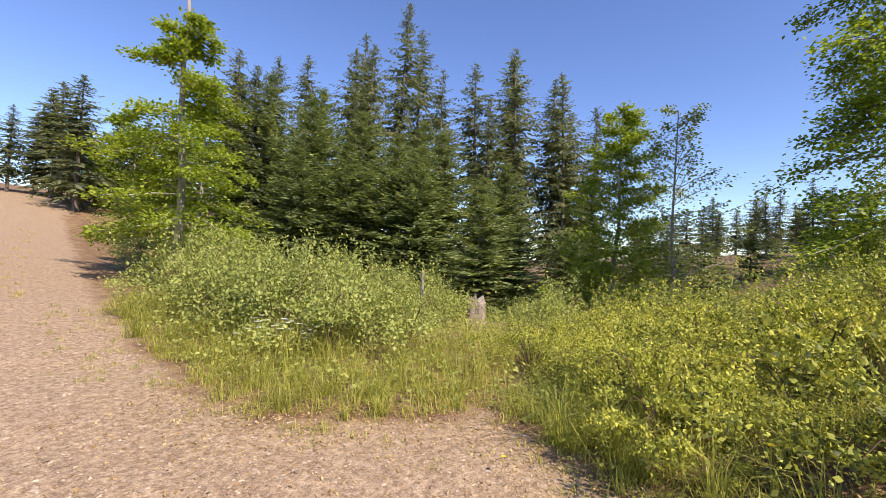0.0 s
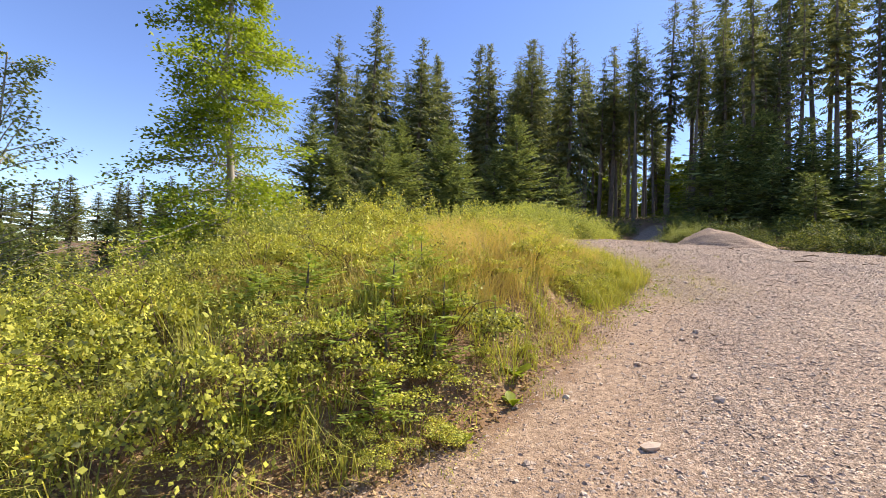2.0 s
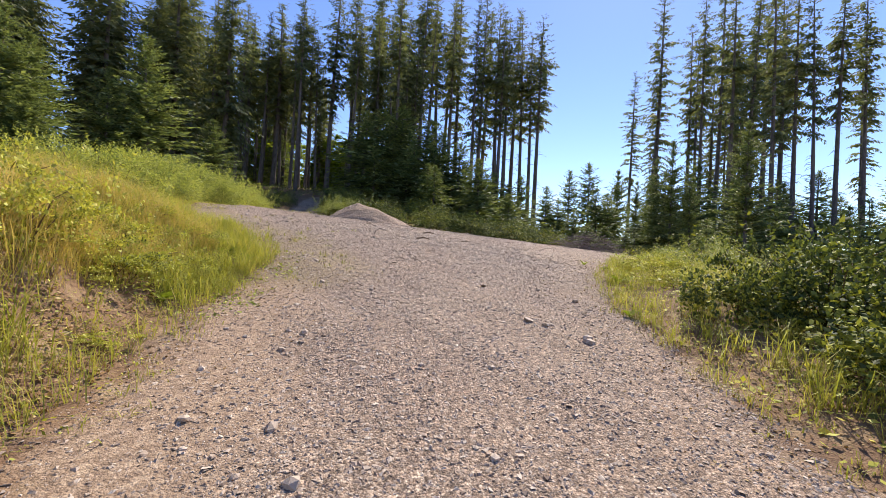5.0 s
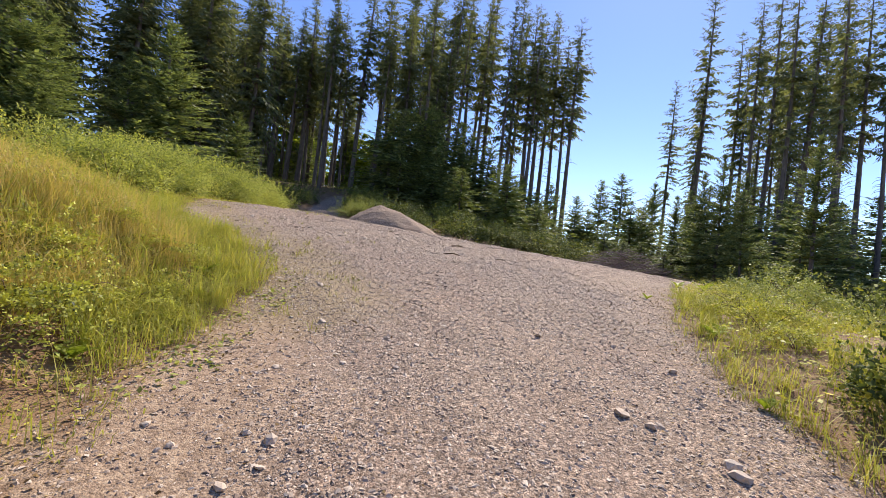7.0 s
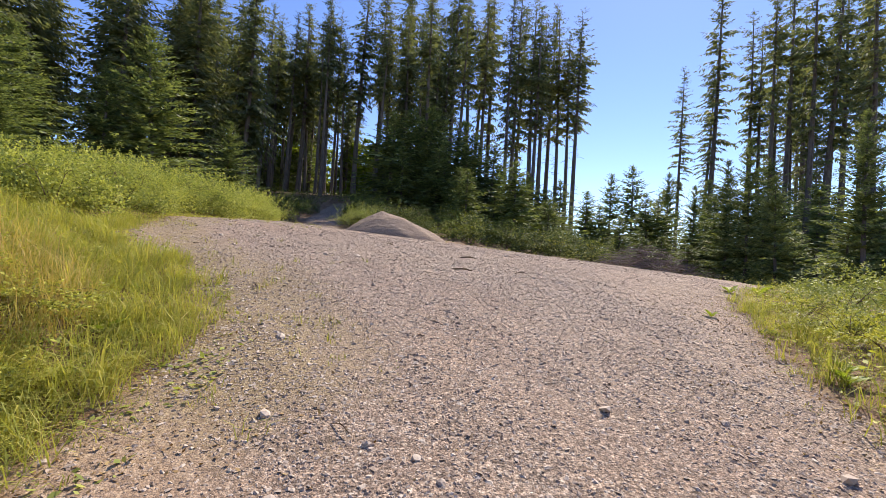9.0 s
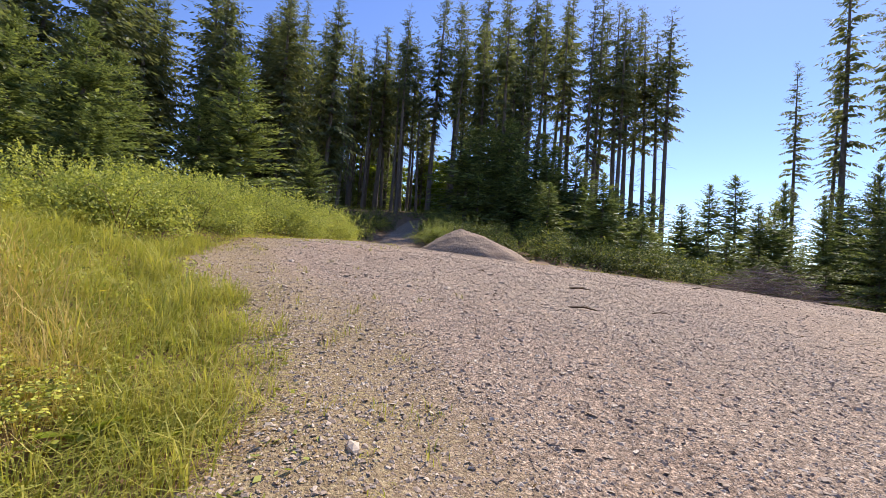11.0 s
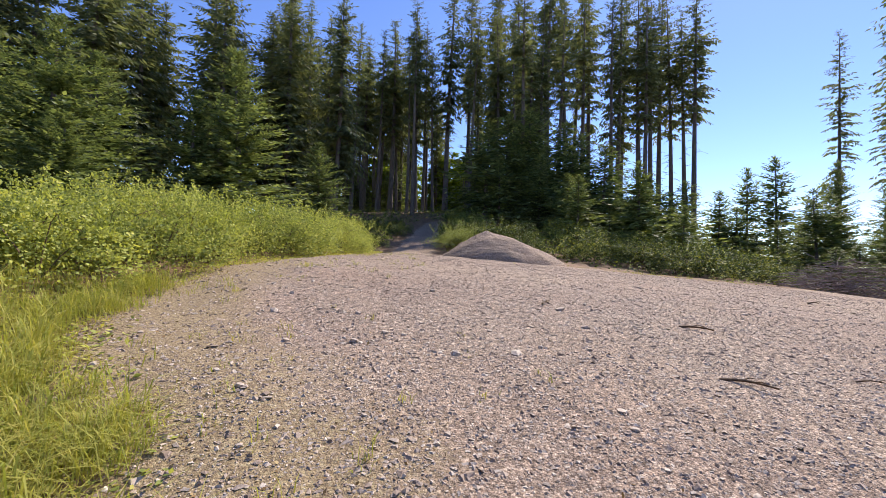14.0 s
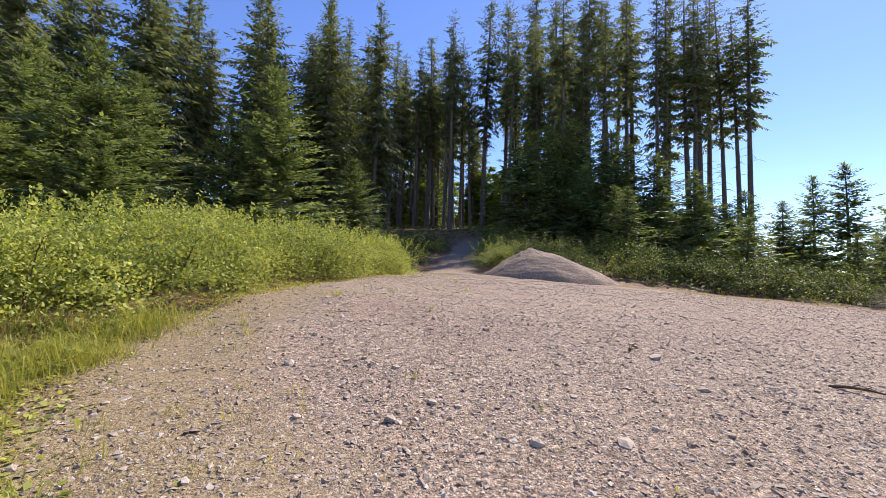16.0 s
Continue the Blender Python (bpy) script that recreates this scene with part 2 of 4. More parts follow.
def land(x, y, d=None):
    """Height of the ground."""
    x, y = np.asarray(x, float), np.asarray(y, float)
    d = off_gravel(x, y) if d is None else d
    z = np.interp(y, PROF_Y, PROF_Z)
    z = z - 0.07 * np.clip(x - 0.5, -4, 14) * ease(8, 13, y) * (1 - 0.8 * ease(26, 34, y) * (x < 4))
    # overgrown bank beside the road
    left = ease(0.15, 1.15 + 1.3 * ease(5.8, 8.2, y), d) * (0.25 * ease(-1.2, 1.5, y + 0.6 * (x + 3)) + 0.75 * ease(0.9, 2.7, y + 0.6 * (x + 3))) * (1 - ease(10, 14, y)) * (x < 0)
    z = z + left * (0.68 + 0.22 * ease(3, 7, y))
    z = z + 0.18 * ease(0.1, 1.2, d) * ease(9, 13, y) * (x < 0)
    z = z + 0.12 * ease(0.1, 1.0, d) * (x > 0) * (1 - ease(6, 12, y))
    # valley to the west, falling ground to the east
    z = z - ease(3, 24, -x - 3) * ease(-30, -6, y + 0.5 * x + 8) * (1 - ease(4, 22, y)) * 1.6
    z = z - 0.07 * np.clip(x - 12, 0, 60) * ease(0, 10, x - 8)
    z = z + rise(x, y)
    # small unevenness
    z = z + 0.012 * np.sin(2.3 * x + 1.1 * y) * np.cos(1.9 * y - 0.8 * x + 1) + 0.008 * np.sin(4.7 * x - 2.9 * y + 2) + 0.007 * np.cos(3.1 * y + 5.2 * x)
    z = z + 0.06 * np.sin(x * 0.9 + 1.3) * np.cos(y * 0.7) * ease(0, 3, d)
    return z


# mesh helpers
def mesh_of(name, verts, faces, mat, smooth=False):
    """A mesh from arrays: verts (n, 3) and faces (m, 3) or (m, 4)."""
    me = bpy.data.meshes.new(name)
    k = faces.shape[1]
    me.vertices.add(len(verts))
    me.vertices.foreach_set("co", np.asarray(verts, np.float32).ravel())
    me.loops.add(len(faces) * k)
    me.loops.foreach_set("vertex_index", faces.astype(np.int32).ravel())
    me.polygons.add(len(faces))
    me.polygons.foreach_set("loop_start", np.arange(0, len(faces) * k, k, dtype=np.int32))
    me.polygons.foreach_set("use_smooth", np.full(len(faces), smooth))
    me.update(calc_edges=True)
    me.materials.append(mat)
    return me


def part(name, me, parent, label=""):
    ob = new(name, me)
    ob.parent = parent
    return tagged(ob, label)


def unit(v):
    return v / np.maximum(np.linalg.norm(v, axis=-1, keepdims=True), 1e-9)


def blades(base, along, side, length, width, fold=None):
    """Leaf-shaped quads: base, left, tip, right; all arrays over leaves."""
    along, side = unit(along), unit(side)
    mid = base + along * (0.45 * length)[:, None]
    if fold is not None:
        mid = mid + fold
    tip = base + along * length[:, None]
    v = np.stack([base, mid + side * (0.5 * width)[:, None], tip, mid - side * (0.5 * width)[:, None]], 1).reshape(-1, 3)
    f = np.arange(len(base) * 4).reshape(-1, 4)
    return v, f


def tube(points, radii, sides=6):
    """A tapered limb along points."""
    pts, rad = np.asarray(points, float), np.asarray(radii, float)
    d = unit(np.gradient(pts, axis=0))
    ref = np.where(np.abs(d[:, 2:3]) > 0.9, np.array([[1.0, 0, 0]]), np.array([[0, 0, 1.0]]))
    a = unit(np.cross(d, ref))
    b = np.cross(d, a)
    ang = np.linspace(0, 2 * np.pi, sides, endpoint=False)
    ring = pts[:, None] + rad[:, None, None] * (np.cos(ang)[None, :, None] * a[:, None] + np.sin(ang)[None, :, None] * b[:, None])
    n = len(pts)
    i, j = np.meshgrid(np.arange(n - 1), np.arange(sides), indexing="ij")
    q = np.stack([i * sides + j, i * sides + (j + 1) % sides, (i + 1) * sides + (j + 1) % sides, (i + 1) * sides + j], -1).reshape(-1, 4)
    return ring.reshape(-1, 3), q


def joined(pieces):
    vs, fs, k = [], [], 0
    for v, f in pieces:
        vs.append(v)
        fs.append(f + k)
        k += len(v)
    return np.concatenate(vs), np.concatenate(fs)


# the ground: one sheet to the horizon, finest where one walks
def spaced(lo, hi, step, far):
    core = np.arange(lo, hi + step / 2, step)
    out, s = [], step
    d = 0.0
    while d < far:
        s *= 1.12
        d += s
        out.append(d)
    out = np.array(out)
    return np.concatenate([lo - out[::-1], core, hi + out])


def build_ground():
    xs, ys = spaced(-8, 8, 0.14, 1800), spaced(-7, 25, 0.16, 1800)
    gx, gy = np.meshgrid(xs, ys, indexing="ij")
    d = off_gravel(gx, gy)
    z = land(gx, gy, d)
    z = np.where(np.hypot(gx, gy) > 250, z - (np.hypot(gx, gy) - 250) * 0.03, z)
    n, m = gx.shape
    v = np.stack([gx, gy, z], -1).reshape(-1, 3)
    i, j = np.meshgrid(np.arange(n - 1), np.arange(m - 1), indexing="ij")
    f = np.stack([i * m + j, (i + 1) * m + j, (i + 1) * m + j + 1, i * m + j + 1], -1).reshape(-1, 4)
    me = mesh_of("ground", v, f, M_GROUND, True)
    att = me.attributes.new("gravel_cover", "FLOAT", "POINT")
    att.data.foreach_set("value", np.clip(0.5 - d.ravel() / 1.3, 0, 1).astype(np.float32))
    sand = np.clip(ease(-1.9, -0.2, d) * (gx < 1.0) * 0.9 * (1 - ease(7.5, 9.5, gy)) + 0.75 * (1 - ease(0.5, 4.5, gy)), 0, 1)
    att = me.attributes.new("sandy_cover", "FLOAT", "POINT")
    att.data.foreach_set("value", sand.ravel().astype(np.float32))
    litter = ease(-2.6, -0.3, d) * (gx < 0.5) * ease(6.5, 9, gy) * (1 - 0.6 * ease(14, 20, gy)) * 0.95
    litter = np.maximum(litter, 0.8 * ease(-1.5, -0.1, d) * (gx < -1.5) * (gy > -4.5) * (gy < 2))
    att = me.attributes.new("litter_cover", "FLOAT", "POINT")
    att.data.foreach_set("value", litter.ravel().astype(np.float32))
    return tagged(new("ground", me), "stony forest ground, gravel lot and overgrown soil", "ground", kind="structure")


ground = build_ground()


# trees
def conifer_crown(rng, height, low, reach, count, steps, droop, size, hang=0.3, lift=0.15, tiers=0, taper=0.8, ragged=0.0):
    """Tiers of boughs with flat sprays of needles on both sides."""
    u = np.sort(rng.random(count)) ** 0.85  # 0 low, 1 top
    if tiers:
        u = np.clip((np.floor(u * tiers) + 0.5 + 0.22 * rng.normal(size=count)) / tiers, 0, 1)
    z = low + (height - low) * u
    az = rng.random(count) * 2 * np.pi
    long = reach * (1 - u) ** taper * (0.65 + 0.5 * rng.random(count)) + 0.02 * height * (1 - 0.7 * u)
    long *= np.where(u < 0.12, 0.7 + 2.5 * u, 1.0)
    if ragged:
        long *= 0.5 + 0.5 * np.clip(u / 0.4, 0, 1)
    long *= 1 + ragged * np.sin(2 * az + 9 * u + 3 * rng.random()) * np.sin(23 * u + 2 * az)
    out = np.stack([np.cos(az), np.sin(az), 0 * az], 1)
    s = (np.arange(steps) + 0.6) / steps
    rise = lift + 0.5 * u
    # bough line: climbs or sags with its length
    bough = out[:, None] * (long[:, None] * s)[..., None]
    bough[..., 2] = z[:, None] + long[:, None] * (rise[:, None] * s - (droop * (1 - 0.6 * u))[:, None] * s ** 1.7)
    heading = out[:, None] * np.ones((1, steps, 1))
    heading = heading + np.array([0, 0, 1.0]) * (rise[:, None] - 1.7 * (droop * (1 - 0.6 * u))[:, None] * s ** 0.7)[..., None]
    heading = unit(heading)
    cross = unit(np.cross(heading, np.array([0, 0, 1.0])))
    pieces = []
    for sign in (-1, 1):
        a = heading * 0.75 + sign * cross * (0.8 + 0.3 * rng.random((count, steps, 1))) + np.array([0, 0, -1.0]) * (hang * (0.5 + rng.random((count, steps, 1))))
        a = a + 0.16 * rng.normal(size=a.shape)
        ln = size * ((0.45 + 0.6 * (long / reach)) * (1 - 0.6 * u ** 3))[:, None] * (1.15 - 0.55 * s) * (0.7 + 0.6 * rng.random((count, steps)))
        side = np.cross(a, np.array([0, 0, 1.0]) + 0.65 * rng.normal(size=a.shape))
        base = bough + 0.06 * size * rng.normal(size=bough.shape)
        pieces.append(blades(base.reshape(-1, 3), a.reshape(-1, 3), side.reshape(-1, 3), ln.ravel(), ln.ravel() * 0.36))
    # tips
    ln = size * (0.6 + 0.5 * rng.random(count)) * (1 - 0.65 * u ** 3)
    pieces.append(blades(bough[:, -1], heading[:, -1], cross[:, -1] + 0.3 * rng.normal(size=(count, 3)), ln, ln * 0.35))
    # leader
    k = 10
    t = np.linspace(height - 0.06 * height, height * 1.0, k)
    a = np.stack([rng.normal(size=k) * 0.35, rng.normal(size=k) * 0.35, np.full(k, 1.0)], 1)
    pieces.append(blades(np.stack([0 * t, 0 * t, t - 0.02 * height], 1), a, np.cross(a, rng.normal(size=(k, 3))), np.full(k, size * 0.6), np.full(k, size * 0.12)))
    return joined(pieces)


def dead_twigs(rng, low, high, count, reach):
    out = []
    for _ in range(count):
        z, az, ln = low + (high - low) * rng.random(), rng.random() * 6.28, reach * (0.3 + 0.7 * rng.random())
        p = np.array([[0, 0, z], [math.cos(az) * ln * 0.6, math.sin(az) * ln * 0.6, z - 0.05 * ln], [math.cos(az) * ln, math.sin(az) * ln, z - 0.3 * ln]])
        out.append(tube(p, [0.03, 0.02, 0.006], 3))
    return out


def conifer(name, seed, height, low, reach, count, steps, droop, size, hang, needle, radius, label, category, group, twigs=0, lift=0.15, tiers=0, taper=0.8, ragged=0.0):
    rng = np.random.default_rng(seed)
    thing = new(name)
    zs = np.linspace(-0.04 * height, height * 0.97, 9)
    bend = 0.012 * height * np.sin(zs / height * 2.2 + seed)
    pts = np.stack([bend - bend[0], 0.5 * (bend - bend[0]), zs], 1)
    rad = radius * (1 - zs.clip(0) / height) ** 0.8 + 0.0006 * height
    rad[0] *= 1.25
    part("trunk", mesh_of("trunk", *joined([tube(pts, rad, 8)] + dead_twigs(rng, height * 0.12, low + 0.1 * height, twigs, reach * 0.7)), M_BARK, True), thing, "straight grey-brown trunk")
    v, f = conifer_crown(rng, height, low, reach, count, steps, droop, size, hang, lift, tiers, taper, ragged)
    v[:, :2] += np.stack([np.interp(v[:, 2], zs, pts[:, 0]), np.interp(v[:, 2], zs, pts[:, 1])], 1)
    part("crown", mesh_of("crown", v, f, needle), thing)
    return tagged(thing, label, category, group)


used = set()


def plant(models, spots, seed, thick=1.0, spread=0.0, sink=0.05):
    """Set trees of the given models at (x, y, height)."""
    rng = random.Random(seed)
    for k, (x, y, h) in enumerate(spots):
        model, h0 = models[k % len(models)] if len(models) < 3 else rng.choice(models)
        s = h / h0
        w = s ** 0.75 * thick * rng.uniform(1 - spread, 1 + spread)
        m = Matrix.LocRotScale((x, y, float(land(x, y)) - sink), Euler((radians(rng.uniform(-1.2, 1.2)), radians(rng.uniform(-1.2, 1.2)), rng.uniform(0, 6.28))), (w, w, s))
        if model.name in used:
            copy_thing(model, m @ Matrix.Diagonal((*(1 / v for v in model.scale), 1)))
        else:
            used.add(model.name)
            model.matrix_basis = m


TALL = [(conifer("spruce_tree", 10 + k, 30.0, 30 * lo, 2.4, 170, 9, 0.7, 0.72, 0.7, M_NEEDLE_TALL, 0.3,
                 "tall dark green spruce with a bare lower trunk", "tree", "tall spruces of the wood", 26, taper=0.5, ragged=0.35), 30.0) for k, lo in enumerate((0.33, 0.4, 0.46, 0.3))]
FULL = [(conifer("spruce_tree", 20 + k, 18.0, 18 * lo, 3.3, 240, 10, 0.6, 0.66, 0.6, M_NEEDLE_TALL, 0.22,
                 "mature green spruce hung with drooping boughs", "tree", "spruces in the valley", 12, taper=0.7, ragged=0.3), 18.0) for k, lo in enumerate((0.1, 0.2, 0.15))]
YOUNG = [(conifer("fir_tree", 30 + k, 8.0, 0.2, 2.5, 310, 17, 0.28, 0.33, 0.1, M_NEEDLE, 0.12,
                  "young bushy green fir, boughs down to the ground", "tree", "young firs at the edge of the wood", 0, 0.28, 13), 8.0) for k in range(3)]

LEAN = [(conifer("spruce_tree", 100 + k, 30.0, 30 * lo, 1.9, 125, 9, 0.6, 0.62, 0.6, M_NEEDLE_TALL, 0.28,
                 "tall slim spruce with a long bare trunk", "tree", "slim spruces by the clearing", 34, taper=0.5, ragged=0.4), 30.0) for k, lo in enumerate((0.36, 0.45, 0.52))]
SMALL = [(conifer("fir_tree", 80 + k, 8.0, 0.2, 2.5, 230, 7, 0.35, 0.56, 0.3, M_NEEDLE, 0.12,
                  "small dark green fir in the undergrowth", "tree", "small firs farther off", 0, 0.3, 13), 8.0) for k in range(3)]
FAR = [(conifer("spruce_tree", 90 + k, 18.0, 2.0, 3.3, 170, 7, 0.6, 0.95, 0.6, M_NEEDLE_TALL, 0.22,
                "dark green spruce standing farther off", "tree", "far spruces", 0), 18.0) for k in range(3)]
SAPLING = [(conifer("fir_sapling", 96 + k, 0.6, 0.04, 0.3, 44, 7, 0.1, 0.075, 0.0, M_SAPLING, 0.012,
                    "knee-high light green fir sapling on the bank", "sapling", "fir saplings", 0, 0.3), 0.6) for k in range(3)]

CENTRE = [(-22.4, 51.2, 25.2), (-21.8, 55.8, 25.5), (-18.8, 57.1, 25.4), (-16.5, 61.0, 26.9), (-12.5, 59.0, 27.4), (-10.3, 62.6, 28.3), (-23.3, 63.9, 28.0), (-5.8, 58.2, 31.9), (-3.8, 66.3, 35.2), (-0.4, 63.4, 37.2), (2.5, 68.4, 39.6), (6.8, 66.0, 34.1), (10.4, 69.5, 38.8), (12.2, 67.1, 41.4), (14.9, 64.4, 38.3), (18.4, 65.4, 37.2), (22.2, 70.4, 39.8), (24.5, 65.2, 36.0), (23.8, 66.3, 34.7)]
RIGHT = [(36.7, 59.5, 28.0), (30.5, 45.5, 30.7), (33.0, 49.9, 23.1), (36.1, 47.5, 28.5), (34.9, 41.8, 30.9), (35.0, 44.4, 25.6), (30.9, 34.5, 26.2), (43.0, 47.9, 31.9), (37.7, 38.9, 26.9), (37.0, 36.6, 28.3), (41.3, 49.5, 28.4), (49.9, 55.1, 29.3)]
LEFT = [(-28.0, 27.6, 15.8), (-27.8, 31.4, 19.5), (-29.1, 36.0, 18.5), (-24.0, 35.5, 19.5), (-22.2, 39.5, 21.3), (-30.4, 31.2, 18.0), (-23.5, 25.0, 18.8), (-23.8, 21.9, 15.0)]
FIRS = [(-11.3, 26.7, 8.6), (-12.4, 25.1, 6.3), (-13.4, 22.0, 6.4), (-11.8, 19.3, 3.5), (-17.6, 21.6, 7.8), (-12.3, 18.7, 2.6), (-10.3, 32.5, 5.8), (-16.6, 19.4, 5.2)]
DARK = [(0.1, 44.4, 7.5), (1.9, 46.4, 8.7), (4.0, 45.2, 8.8), (7.3, 47.7, 10.6), (9.7, 47.1, 7.9), (10.9, 44.7, 5.5), (16.9, 49.9, 8.2), (21.4, 53.4, 8.1), (27.3, 59.3, 11.9), (30.5, 59.8, 13.4), (23.8, 42.7, 6.6)]
RLOW = [(18.7, 26.8, 8.1), (19.2, 28.9, 7.3), (18.3, 24.5, 5.6), (17.2, 19.7, 7.2), (23.8, 38.1, 7.4), (27.5, 47.6, 10.3)]
WEST = [(-31.3, -13.3, 21.3), (-35.5, -13.6, 20.8), (-31.4, -17.6, 17.1), (-31.2, -21.8, 16.4), (-28.1, -22.4, 14.7), (-32.5, -9.9, 16.9), (-29.5, -5.6, 14.1), (-35.7, -5.0, 19.3), (-34.0, -1.4, 17.0), (-36.0, -0.2, 15.1), (-19.6, -17.1, 11.1), (-19.9, -18.2, 11.8), (-21.7, -33.6, 7.2), (-21.1, -39.7, 6.4), (-22.4, -39.0, 6.2), (-55.7, 22.2, 7.3), (-56.1, 21.3, 6.8), (-43.2, 12.6, 5.0)]
WYOUNG = [(-18.8, -6.7, 6.4), (-19.2, -10.7, 6.4), (-15.7, -3.2, 4.2), (-17.9, -1.9, 3.2), (-21.7, -14.4, 9.5), (-23.2, -11.8, 9.3), (-20.0, -0.1, 3.0)]
NYOUNG = [(-16.0, 18.3, 6.1), (-13.3, 20.3, 6.8), (-20.2, 16.9, 8.1), (-18.7, 17.1, 6.1)]
CENTRE = [(x, y, h - float(rise(x, y))) for x, y, h in CENTRE]
plant(TALL, [c for c in CENTRE if c[0] < 5], 1, 1.12, 0.1)
EAST = [(28.5, 36.0, 24.6), (27.9, 32.6, 23.9), (33.0, 36.0, 24.8), (25.6, 26.4, 21.8), (29.4, 28.3, 22.5), (36.3, 35.6, 24.9), (28.6, 26.2, 20.9), (30.9, 26.6, 21.5), (33.3, 26.7, 21.9)]
plant(LEAN, [c for c in CENTRE if c[0] > 5], 61, 1.08, 0.1)
plant(LEAN, RIGHT, 4, 1.0, 0.12)
plant(LEAN, EAST, 35, 0.78, 0.12)
plant(FULL, WEST + LEFT, 2, 1.0, 0.12)
plant(YOUNG, FIRS, 3, 1.32, 0.08)
plant(YOUNG, [(x, y, h + 1.1) for x, y, h in WYOUNG], 29, 1.45, 0.1)
plant(YOUNG, NYOUNG, 39, 1.15, 0.1)
plant(YOUNG, RLOW, 15, 0.85, 0.1)
plant(SMALL, [(x, y, h - 0.8 * float(rise(x, y))) for x, y, h in DARK], 22, 1.3, 0.1)


def wood(seed, count, x0, x1, y0, y1, h0, h1, keep):
    """More trees inside the wood, loosely spaced."""
    rng, out = random.Random(seed), []
    for _ in range(count * 20):
        x, y = rng.uniform(x0, x1), rng.uniform(y0, y1)
        if len(out) < count and keep(x, y) and all((x - a) ** 2 + (y - b) ** 2 > 4 for a, b, _ in out):
            out.append((x, y, rng.uniform(h0, h1)))
    return out


plant(TALL, wood(5, 24, -30, 14, 50, 86, 19, 24, lambda x, y: x < 0.16 * (y - 10) and abs(x + 5.2) > 2.2), 6, 1.0, 0.1)
plant(LEAN, [(6.0, 60.5, 33.0), (8.6, 63.5, 34.0), (9.8, 59.8, 31.5), (13.6, 61.5, 34.5), (16.6, 69.5, 39.0), (17.3, 61.8, 34.0), (19.9, 66.8, 36.5), (23.0, 68.2, 37.5)], 68, 1.05, 0.12)
plant(LEAN, wood(69, 40, -29, 6, 47, 72, 19, 25, lambda x, y: abs(x + 5.2) > 2.0 and x < 0.16 * (y - 10)), 70, 0.95, 0.12)
plant(FULL, [(-31.8, -3.6, 18.5), (-32.0, -0.4, 17.0), (-33.5, 1.6, 14.5), (-27.5, -14.0, 16.5), (-34.5, -18.5, 20.0), (-37.0, -8.0, 19.0)], 71, 1.0, 0.1)
plant(TALL, wood(72, 16, -40, -9, 66, 82, 21, 26, lambda x, y: abs(x + 5.2) > 2.2), 73, 1.15, 0.1)
plant(LEAN, wood(7, 9, 40, 66, 34, 60, 22, 28, lambda x, y: x > 0.62 * y + 8), 8, 0.85, 0.1)
plant(FAR, wood(9, 14, -60, -34, -26, 4, 10, 15, lambda x, y: True), 10, 1.0, 0.1)
plant(FULL, wood(11, 12, -34, -18, 30, 48, 15, 19, lambda x, y: True), 12, 1.1, 0.1)
plant(SMALL, wood(13, 24, -28, 24, 56, 74, 5, 9, lambda x, y: x < 0.36 * (y - 10) and abs(x + 5.2) > 2.5), 14, 1.2, 0.2)
plant(FAR, wood(16, 16, -46, -17, -52, -26, 7, 10, lambda x, y: x < 0.62 * y + 0.5), 17, 1.3, 0.15)
plant(FAR, wood(18, 44, -95, -45, -8, 60, 6, 9, lambda x, y: True), 19, 1.5, 0.15)
plant(SMALL, wood(20, 18, -42, -17, 1, 17, 1.8, 4.0, lambda x, y: True), 21, 1.3, 0.15)
plant(SMALL, wood(23, 30, 12, 50, 37, 78, 4, 7.5, lambda x, y: x > 0.36 * y), 24, 1.2, 0.15)
plant(SMALL, wood(25, 10, 2, 13, 38, 46, 3.5, 6.5, lambda x, y: True), 26, 1.3, 0.15)
plant(SMALL, wood(27, 12, 15, 30, 20, 34, 1.5, 3.5, lambda x, y: off_gravel(x, y) > 2.5), 28, 1.3, 0.15)
plant(FAR, [(-13.5 - 1.55 * k + 0.9 * (k % 3), -46.0 + 1.35 * k - 1.5 * (k % 2), 6.0 + 1.1 * (k % 4)) for k in range(14)], 30, 1.45, 0.15)
plant(FAR, wood(31, 18, 44, 95, 4, 50, 8, 14, lambda x, y: True), 32, 1.3, 0.15)
plant(SMALL, wood(33, 12, 20, 44, 8, 30, 2.5, 5, lambda x, y: True), 34, 1.3, 0.15)
plant(SMALL, wood(36, 12, -16, 4, 74, 95, 6, 9, lambda x, y: True), 37, 1.4, 0.15)


plant(SMALL, [(-1.0, 46.5, 9.0), (0.9, 47.2, 9.8), (2.9, 48.0, 10.4), (5.4, 46.6, 9.6), (6.1, 44.2, 7.4), (8.4, 45.0, 8.2), (12.6, 46.4, 7.2), (14.4, 47.6, 6.6), (3.1, 43.2, 6.0), (13.2, 43.6, 4.6)], 51, 1.6, 0.12)
plant(SMALL, wood(52, 30, 21, 46, 24, 46, 5.5, 10.5, lambda x, y: x > 0.6 * y + 2.5 and x < 1.15 * y + 8), 53, 1.25, 0.15)
plant(FULL, [(-19.5, 37.5, 19.5), (-26.5, 39.0, 21.0), (-16.5, 41.5, 20.0), (-13.8, 44.5, 20.5), (-19.0, 45.0, 21.5)], 54, 1.05, 0.1)
